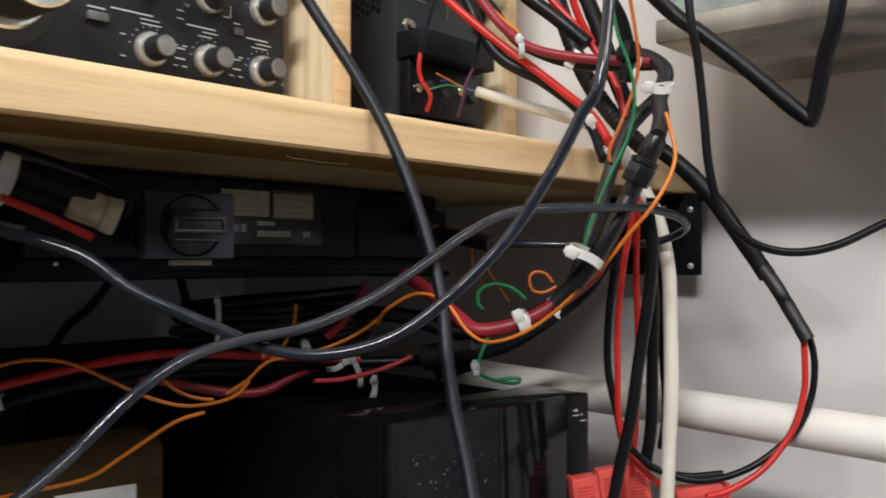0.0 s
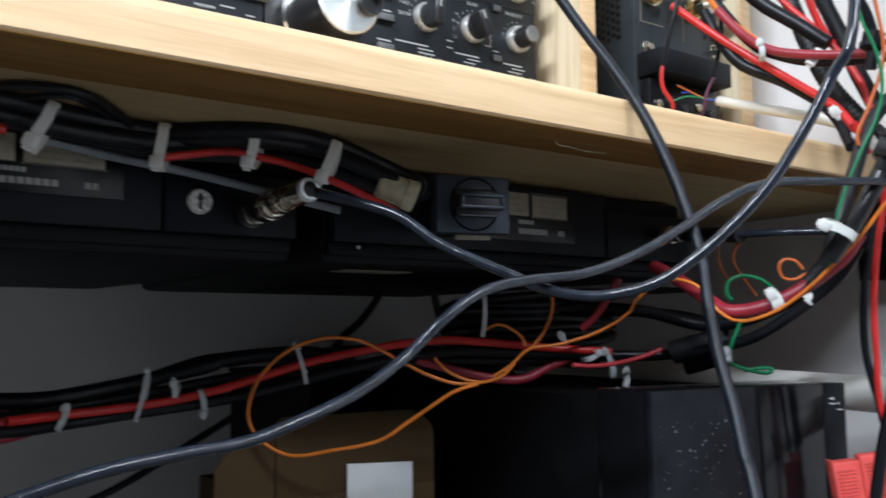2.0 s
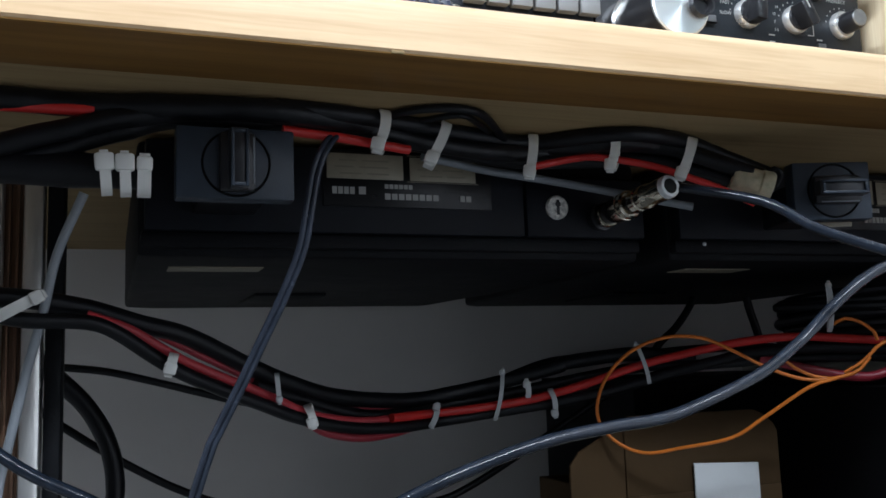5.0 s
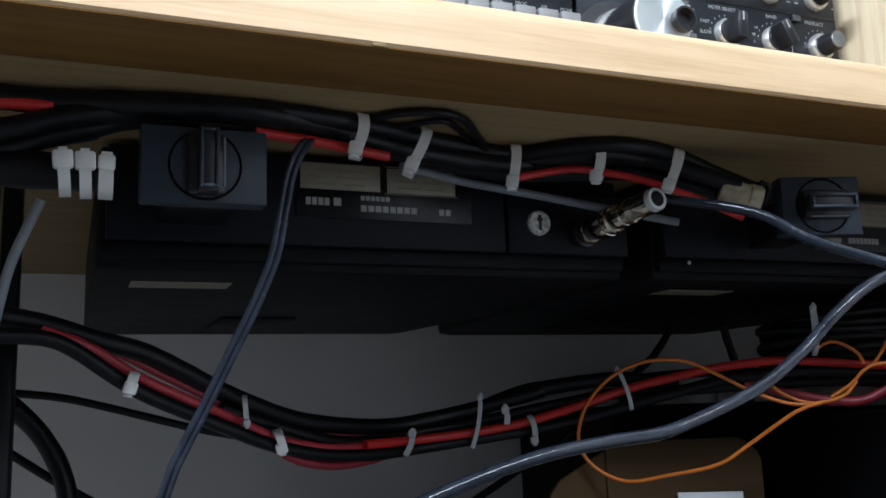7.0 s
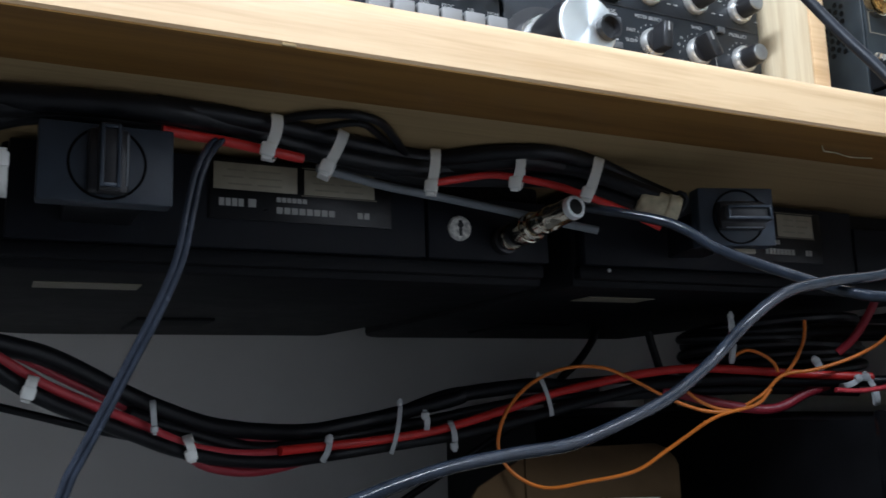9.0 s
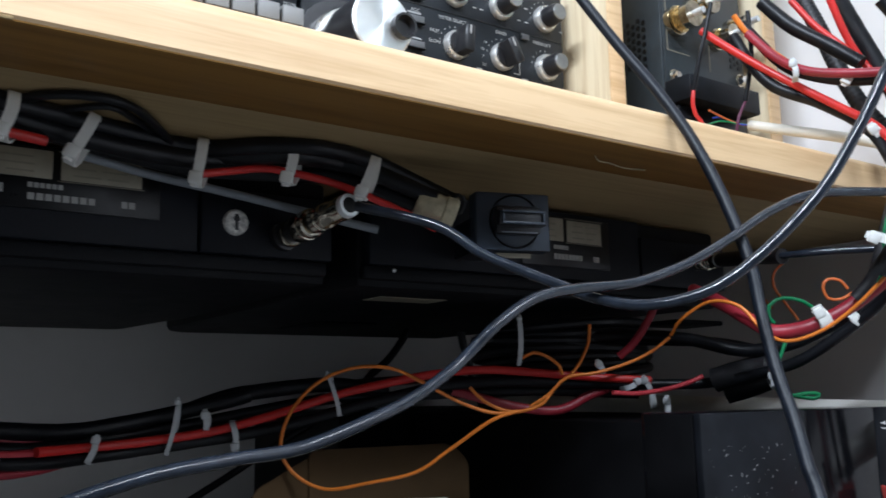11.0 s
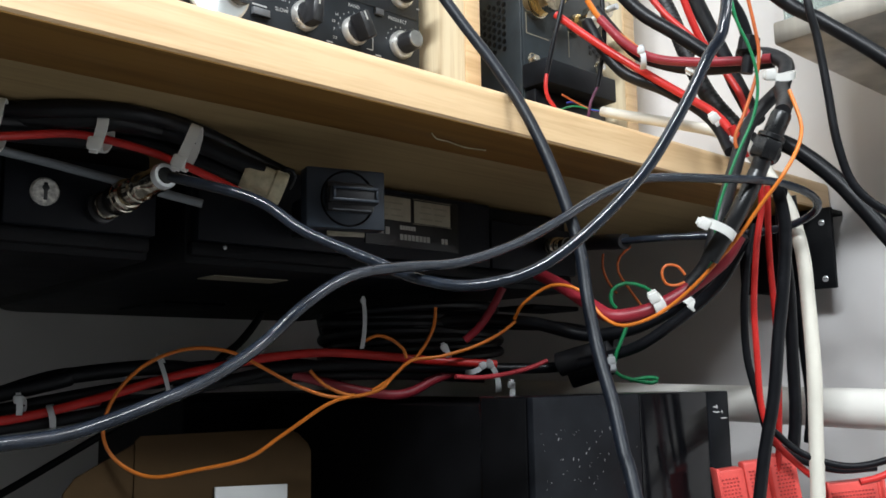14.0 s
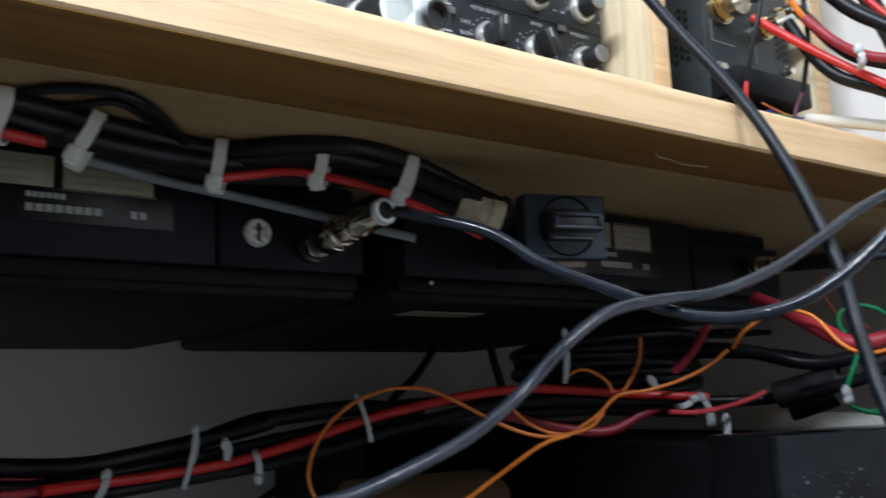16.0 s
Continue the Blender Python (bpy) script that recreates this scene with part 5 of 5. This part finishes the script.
wire("black_cable", "black cable slanting down from above", 0.0055, M_BLACK, [(0.990, 0.062, 0.865), (0.997, 0.042, 0.839), (1.007, 0.019, 0.818), (1.014, -0.002, 0.798)], "cable loom at the wall")
wire("black_cable", "black cable slanting behind the loom", 0.0062, M_BLACK, [(1.052, 0.032, 0.872), (1.045, 0.017, 0.841), (1.040, 0.001, 0.807), (1.034, -0.014, 0.774), (1.029, -0.031, 0.741)], "cable loom at the wall")
wire("black_cable", "black cable hanging at the top of the loom", 0.0040, M_BLACK, [(0.949, -0.054, 0.812), (0.958, -0.060, 0.797), (0.964, -0.062, 0.782), (0.966, -0.062, 0.771), (0.966, -0.059, 0.756)], "cable loom at the wall")
wire("orange_wire", "short orange wire at the power supply", 0.0022, M_ORANGE, [(0.958, 0.066, 0.848), (0.967, 0.061, 0.833), (0.978, 0.053, 0.821), (0.992, 0.043, 0.808)], "cable loom at the wall")
wire("white_cable", "cream sheathed cable lying on the table top", 0.0042, M_CREAM, [(1.005, 0.092, 0.773), (1.011, 0.062, 0.762), (1.021, 0.028, 0.750), (1.027, -0.002, 0.738), (1.019, -0.019, 0.725)], "cable loom at the wall")
wire("white_cable", "cream sheathed cable hanging down the wall", 0.0047, M_CREAM, [(0.996, -0.038, 0.717), (1.001, -0.053, 0.690), (1.002, -0.064, 0.667), (1.000, -0.072, 0.636), (0.997, -0.075, 0.602), (0.994, -0.077, 0.558), (0.994, -0.075, 0.515), (0.996, -0.072, 0.472), (0.997, -0.069, 0.438)], "cable loom at the wall")
wire("red_cable", "red wire hanging beside the black cables", 0.0021, M_RED, [(0.964, -0.064, 0.682), (0.967, -0.063, 0.666), (0.966, -0.058, 0.639), (0.967, -0.053, 0.602), (0.972, -0.050, 0.566), (0.977, -0.048, 0.535), (0.984, -0.051, 0.514), (0.995, -0.058, 0.500), (1.006, -0.066, 0.488)], "cable loom at the wall")
wire("red_cable", "second red wire hanging in the bunch", 0.0021, M_RED, [(0.982, -0.060, 0.681), (0.985, -0.057, 0.655), (0.988, -0.055, 0.629), (0.994, -0.053, 0.588), (0.998, -0.050, 0.551), (1.001, -0.046, 0.514), (1.002, -0.043, 0.492)], "cable loom at the wall")
wire("black_cable", "thin black cable hanging in the bunch", 0.0026, M_BLACK, [(0.978, -0.051, 0.656), (0.976, -0.045, 0.630), (0.977, -0.040, 0.596), (0.981, -0.038, 0.566), (0.990, -0.040, 0.535), (0.997, -0.042, 0.514), (1.011, -0.053, 0.500), (1.032, -0.069, 0.492), (1.051, -0.087, 0.493)], "cable loom at the wall")
wire("black_cable", "black cable hanging straight down in the bunch", 0.0039, M_BLACK, [(0.949, -0.083, 0.676), (0.955, -0.084, 0.649), (0.957, -0.080, 0.617), (0.958, -0.073, 0.579), (0.958, -0.067, 0.541), (0.957, -0.059, 0.507), (0.956, -0.052, 0.468)], "cable loom at the wall")
wire("black_cable", "black cable hanging behind the red wires", 0.0042, M_BLACK, [(0.999, -0.061, 0.683), (1.002, -0.058, 0.649), (1.008, -0.057, 0.611), (1.014, -0.053, 0.566), (1.018, -0.050, 0.528), (1.019, -0.045, 0.498)], "cable loom at the wall")
wire("black_cable", "twisted black cable hanging at the wall", 0.0042, M_BLACK, [(1.008, -0.062, 0.677), (1.016, -0.061, 0.638), (1.019, -0.058, 0.604), (1.026, -0.057, 0.566), (1.031, -0.056, 0.535), (1.032, -0.052, 0.509)], "cable loom at the wall")
wire("black_cable", "thick black cable running towards the wall", 0.0058, M_BLACK, [(1.021, -0.048, 0.722), (1.025, -0.063, 0.711), (1.033, -0.084, 0.688), (1.039, -0.103, 0.660), (1.046, -0.121, 0.630)], "cable loom at the wall")
wire("black_sleeve", "black heat-shrink sleeve on the end of the cable", 0.0047, M_SLEEVE, [(1.0445, -0.1145, 0.640), (1.042, -0.127, 0.625), (1.042, -0.138, 0.607), (1.042, -0.148, 0.590)], "cable loom at the wall")
wire("red_cable", "thin red wire looping back from the sleeve", 0.0022, M_RED, [(1.046, -0.144, 0.594), (1.046, -0.145, 0.572), (1.046, -0.144, 0.554), (1.041, -0.138, 0.530), (1.029, -0.124, 0.506), (1.015, -0.107, 0.492), (1.005, -0.096, 0.488)], "cable loom at the wall")
wire("black_wire", "thin black wire looping back from the sleeve", 0.0023, M_BLACK, [(1.053, -0.145, 0.593), (1.055, -0.148, 0.575), (1.054, -0.146, 0.551), (1.047, -0.137, 0.528), (1.029, -0.116, 0.506), (1.008, -0.091, 0.497), (0.989, -0.068, 0.505), (0.976, -0.054, 0.521)], "cable loom at the wall")
wire("red_cable", "red wire leaving the harness towards the plugs", 0.0018, M_RED2, [(0.865, 0.125, 0.558), (0.887, 0.122, 0.557), (0.915, 0.118, 0.560), (0.933, 0.114, 0.564), (0.947, 0.110, 0.569)], "sagging cable harness")
wire("orange_wire", "short orange wire sticking up from the harness", 0.0013, M_ORANGE, [(0.873, 0.154, 0.610), (0.872, 0.155, 0.596), (0.865, 0.158, 0.581), (0.857, 0.161, 0.571)], "loose thin wires")
wire("orange_wire", "short curled orange wire", 0.0013, M_ORANGE, [(0.824, 0.177, 0.585), (0.832, 0.173, 0.589), (0.842, 0.169, 0.586), (0.850, 0.165, 0.579), (0.852, 0.164, 0.572)], "loose thin wires")
wire("orange_wire", "orange wire lying along the harness", 0.0013, M_ORANGE, [(0.925, 0.121, 0.599), (0.913, 0.128, 0.589), (0.896, 0.138, 0.580), (0.872, 0.149, 0.573), (0.852, 0.159, 0.570), (0.839, 0.165, 0.558), (0.826, 0.172, 0.549)], "loose thin wires")
wire("orange_wire", "orange wire crossing the harness", 0.0013, M_ORANGE, [(0.788, 0.195, 0.564), (0.797, 0.191, 0.554), (0.810, 0.185, 0.547), (0.821, 0.179, 0.545)], "loose thin wires")
wire("orange_wire", "thin rust-coloured wire hanging behind", 0.0010, M_ORANGE2, [(0.983, 0.080, 0.651), (0.983, 0.081, 0.640), (0.988, 0.080, 0.629), (0.993, 0.076, 0.620)], "cable loom at the wall")
wire("orange_wire", "thin rust-coloured wire curling behind", 0.0010, M_ORANGE2, [(0.990, 0.059, 0.655), (0.985, 0.066, 0.647), (0.985, 0.068, 0.636), (0.993, 0.063, 0.621), (1.000, 0.059, 0.610)], "cable loom at the wall")
wire("orange_wire", "curled end of an orange wire", 0.0011, M_ORANGE2, [(0.971, 0.000, 0.626), (0.967, 0.003, 0.632), (0.961, 0.008, 0.633), (0.959, 0.011, 0.628), (0.962, 0.010, 0.620), (0.968, 0.004, 0.619), (0.974, -0.001, 0.623)], "cable loom at the wall")
wire("green_wire", "thin green wire curling behind the loom", 0.0014, M_GREEN, [(0.984, 0.032, 0.613), (0.976, 0.038, 0.621), (0.965, 0.047, 0.624), (0.958, 0.054, 0.619), (0.958, 0.055, 0.610), (0.961, 0.053, 0.606)], "cable loom at the wall")
wire("green_wire", "thin green wire dangling in a loop", 0.0014, M_GREEN, [(0.968, 0.050, 0.592), (0.965, 0.054, 0.580), (0.963, 0.058, 0.569), (0.965, 0.059, 0.559), (0.973, 0.052, 0.554), (0.985, 0.042, 0.551), (0.988, 0.039, 0.554), (0.982, 0.044, 0.555), (0.973, 0.053, 0.553)], "cable loom at the wall")
wire("dark_red_cable", "dark red wire slanting behind the coax", 0.0030, M_MAROON, [(0.912, 0.121, 0.624), (0.907, 0.127, 0.610), (0.901, 0.136, 0.595), (0.893, 0.144, 0.585)], "cable loom at the wall")
wire("black_wire", "thin black sleeved wire at the power supply", 0.0019, M_BLACK, [(0.956, 0.085, 0.865), (0.951, 0.090, 0.836), (0.949, 0.095, 0.817), (0.948, 0.101, 0.795)])
wire("red_wire", "thin red wire end at the power supply", 0.0016, M_RED, [(0.948, 0.101, 0.796), (0.947, 0.102, 0.785), (0.950, 0.102, 0.775), (0.958, 0.100, 0.765), (0.965, 0.110, 0.755)])
for core, tone, end in (("blue", M_BLUE, (0.984, 0.112, 0.781)), ("brown", M_ORANGE2, (0.972, 0.106, 0.784)), ("green", M_GREEN, (0.978, 0.120, 0.774))):
    wire(core + "_wire", "thin " + core + " core stripped from the cream cable", 0.0008, tone, [(1.005, 0.092, 0.773), (0.999, 0.100, 0.7755), (0.5 * (0.995 + end[0]), 0.107, 0.5 * (0.781 + end[2])), end], "stripped cores")
wire("black_wire", "thin black wire beside the terminals", 0.0019, M_BLACK, [(0.985, 0.072, 0.860), (0.986, 0.072, 0.828), (0.987, 0.075, 0.813), (0.986, 0.081, 0.787)])
wire("purple_wire", "thin dull purple wire end at the terminals", 0.0012, M_PURPLE, [(0.986, 0.081, 0.787), (0.983, 0.086, 0.775), (0.982, 0.088, 0.764), (0.990, 0.100, 0.752)])
wire("coaxial_cable", "glossy black coaxial cable crossing low beside the table leg", 0.0030, M_COAX, [(0.233, 0.133, 0.552), (0.252, 0.128, 0.541), (0.266, 0.124, 0.532), (0.285, 0.119, 0.519), (0.309, 0.112, 0.507), (0.336, 0.104, 0.492)])
wire("black_boot", "black rubber boot on the end of the coaxial cable", 0.0058, M_SLEEVE, [(0.981, 0.112, 0.662), (0.970, 0.088, 0.659), (0.959, 0.062, 0.656), (0.949, 0.034, 0.652)])
wire("black_cable", "black cable running out of the coil", 0.0042, M_BLACK, [(0.930, 0.180, 0.600), (0.955, 0.170, 0.600), (0.974, 0.151, 0.599), (0.979, 0.120, 0.596), (0.982, 0.092, 0.590), (0.980, 0.068, 0.582)], "cable loom at the wall")
wire("black_plug", "black moulded plug in the loom", 0.0095, M_SLEEVE, [(0.964, 0.112, 0.566), (0.969, 0.098, 0.570), (0.976, 0.082, 0.574), (0.978, 0.071, 0.576)], "cable loom at the wall")
wire("black_plug", "black rubber plug lying on the case", 0.0100, M_BLACK, [(0.979, 0.114, 0.557), (0.987, 0.099, 0.562), (0.994, 0.086, 0.567)], "cable loom at the wall")

tie((0.3500, 0.1738, 0.5675), (0.3521, 0.1737, 0.5751), (0.058, 0.998, 0.031), 0.0055, 0.0140)
tie((0.4169, 0.2091, 0.5467), (0.4154, 0.2081, 0.5613), (0.172, 0.985, -0.003), 0.0030, 0.0140)
tie((0.4401, 0.2223, 0.5306), (0.4374, 0.2207, 0.5391), (0.207, 0.978, -0.037), 0.0050, 0.0140)
tie((0.5406, 0.2675, 0.5343), (0.5357, 0.2652, 0.5225), (0.341, 0.939, -0.043), 0.0040, 0.0140)
tie((0.5934, 0.2674, 0.5576), (0.5864, 0.2680, 0.5236), (0.409, 0.912, -0.023), 0.0030, 0.0140)
tie((0.6123, 0.2657, 0.5481), (0.6129, 0.2662, 0.5381), (0.439, 0.898, -0.019), 0.0040, 0.0140)
tie((0.6325, 0.2614, 0.5261), (0.6300, 0.2626, 0.5430), (0.463, 0.886, -0.032), 0.0040, 0.0140)
tie((0.6961, 0.2444, 0.5740), (0.7040, 0.2421, 0.5454), (0.551, 0.835, 0.006), 0.0030, 0.0140)
tie((0.8826, 0.1548, 0.5788), (0.8849, 0.1538, 0.5732), (0.674, 0.738, 0.029), 0.0040, 0.0140)
tie((0.9085, 0.1410, 0.5660), (0.8987, 0.1465, 0.5611), (0.697, 0.717, 0.010), 0.0040, 0.0140)
tie((0.9282, 0.1303, 0.5511), (0.9267, 0.1314, 0.5376), (0.724, 0.690, -0.017), 0.0040, 0.0140)
tie((0.9140, 0.1387, 0.5668), (0.9189, 0.1354, 0.5463), (0.712, 0.702, 0.000), 0.0040, 0.0140)
tie((0.8182, 0.1718, 0.6137), (0.8202, 0.1763, 0.5796), (0.602, 0.796, 0.061), 0.0030, 0.0140)
tie((0.4472, 0.0847, 0.6769), (0.4514, 0.0858, 0.6967), (0.281, 0.915, 0.289), 0.0055, 0.0200)
tie((0.4781, 0.0913, 0.6722), (0.4890, 0.0935, 0.6945), (0.344, 0.899, 0.272), 0.0055, 0.0200)
tie((0.5446, 0.1065, 0.6716), (0.5487, 0.1080, 0.6951), (0.443, 0.861, 0.251), 0.0055, 0.0200)
tie((0.5954, 0.1011, 0.6752), (0.5980, 0.1004, 0.6960), (0.522, 0.817, 0.247), 0.0055, 0.0200)
tie((0.6337, 0.0874, 0.6686), (0.6415, 0.0844, 0.6901), (0.589, 0.775, 0.231), 0.0055, 0.0200)
tie((0.3148, 0.0780, 0.6605), (0.3159, 0.0778, 0.6480), (-0.017, 0.971, 0.240), 0.0060, 0.0180)
tie((0.3236, 0.0777, 0.6605), (0.3242, 0.0777, 0.6475), (0.004, 0.971, 0.240), 0.0060, 0.0180)
tie((0.3322, 0.0775, 0.6605), (0.3321, 0.0779, 0.6475), (0.023, 0.971, 0.240), 0.0060, 0.0180)
tie((0.8952, -0.0639, 0.6458), (0.9097, -0.0751, 0.6368), (0.853, 0.499, 0.151), 0.0055, 0.0140)
tie((0.9098, -0.0156, 0.6057), (0.9144, -0.0178, 0.5957), (0.824, 0.562, 0.075), 0.0075, 0.0140)
tie((0.9775, -0.0012, 0.6044), (0.9721, 0.0026, 0.6100), (0.841, 0.535, 0.077), 0.0060, 0.0140)
tie((0.9685, -0.0621, 0.7609), (0.9705, -0.0659, 0.7723), (0.839, 0.439, 0.322), 0.0050, 0.0140)
tie((0.9849, -0.0057, 0.7785), (0.9882, -0.0102, 0.7873), (0.808, 0.491, 0.325), 0.0050, 0.0140)
tie((0.9832, -0.0234, 0.7360), (0.9865, -0.0254, 0.7308), (0.835, 0.484, 0.263), 0.0060, 0.0140)
tie((0.9643, -0.0767, 0.7501), (0.9775, -0.0883, 0.7505), (0.856, 0.418, 0.303), 0.0050, 0.0140)
tie((0.9644, 0.0228, 0.7959), (0.9662, 0.0233, 0.7843), (0.776, 0.534, 0.334), 0.0040, 0.0140)
tie((0.9647, -0.0496, 0.7109), (0.9671, -0.0512, 0.7078), (0.850, 0.469, 0.239), 0.0040, 0.0140)
tie((0.2823, 0.1552, 0.6063), (0.2615, 0.1520, 0.5944), (-0.103, 0.994, 0.036), 0.0060, 0.0300)
tie((0.9420, 0.0450, 0.5670), (0.9430, 0.0450, 0.5600), (0.80, 0.60, 0.03), 0.0040, 0.0120)
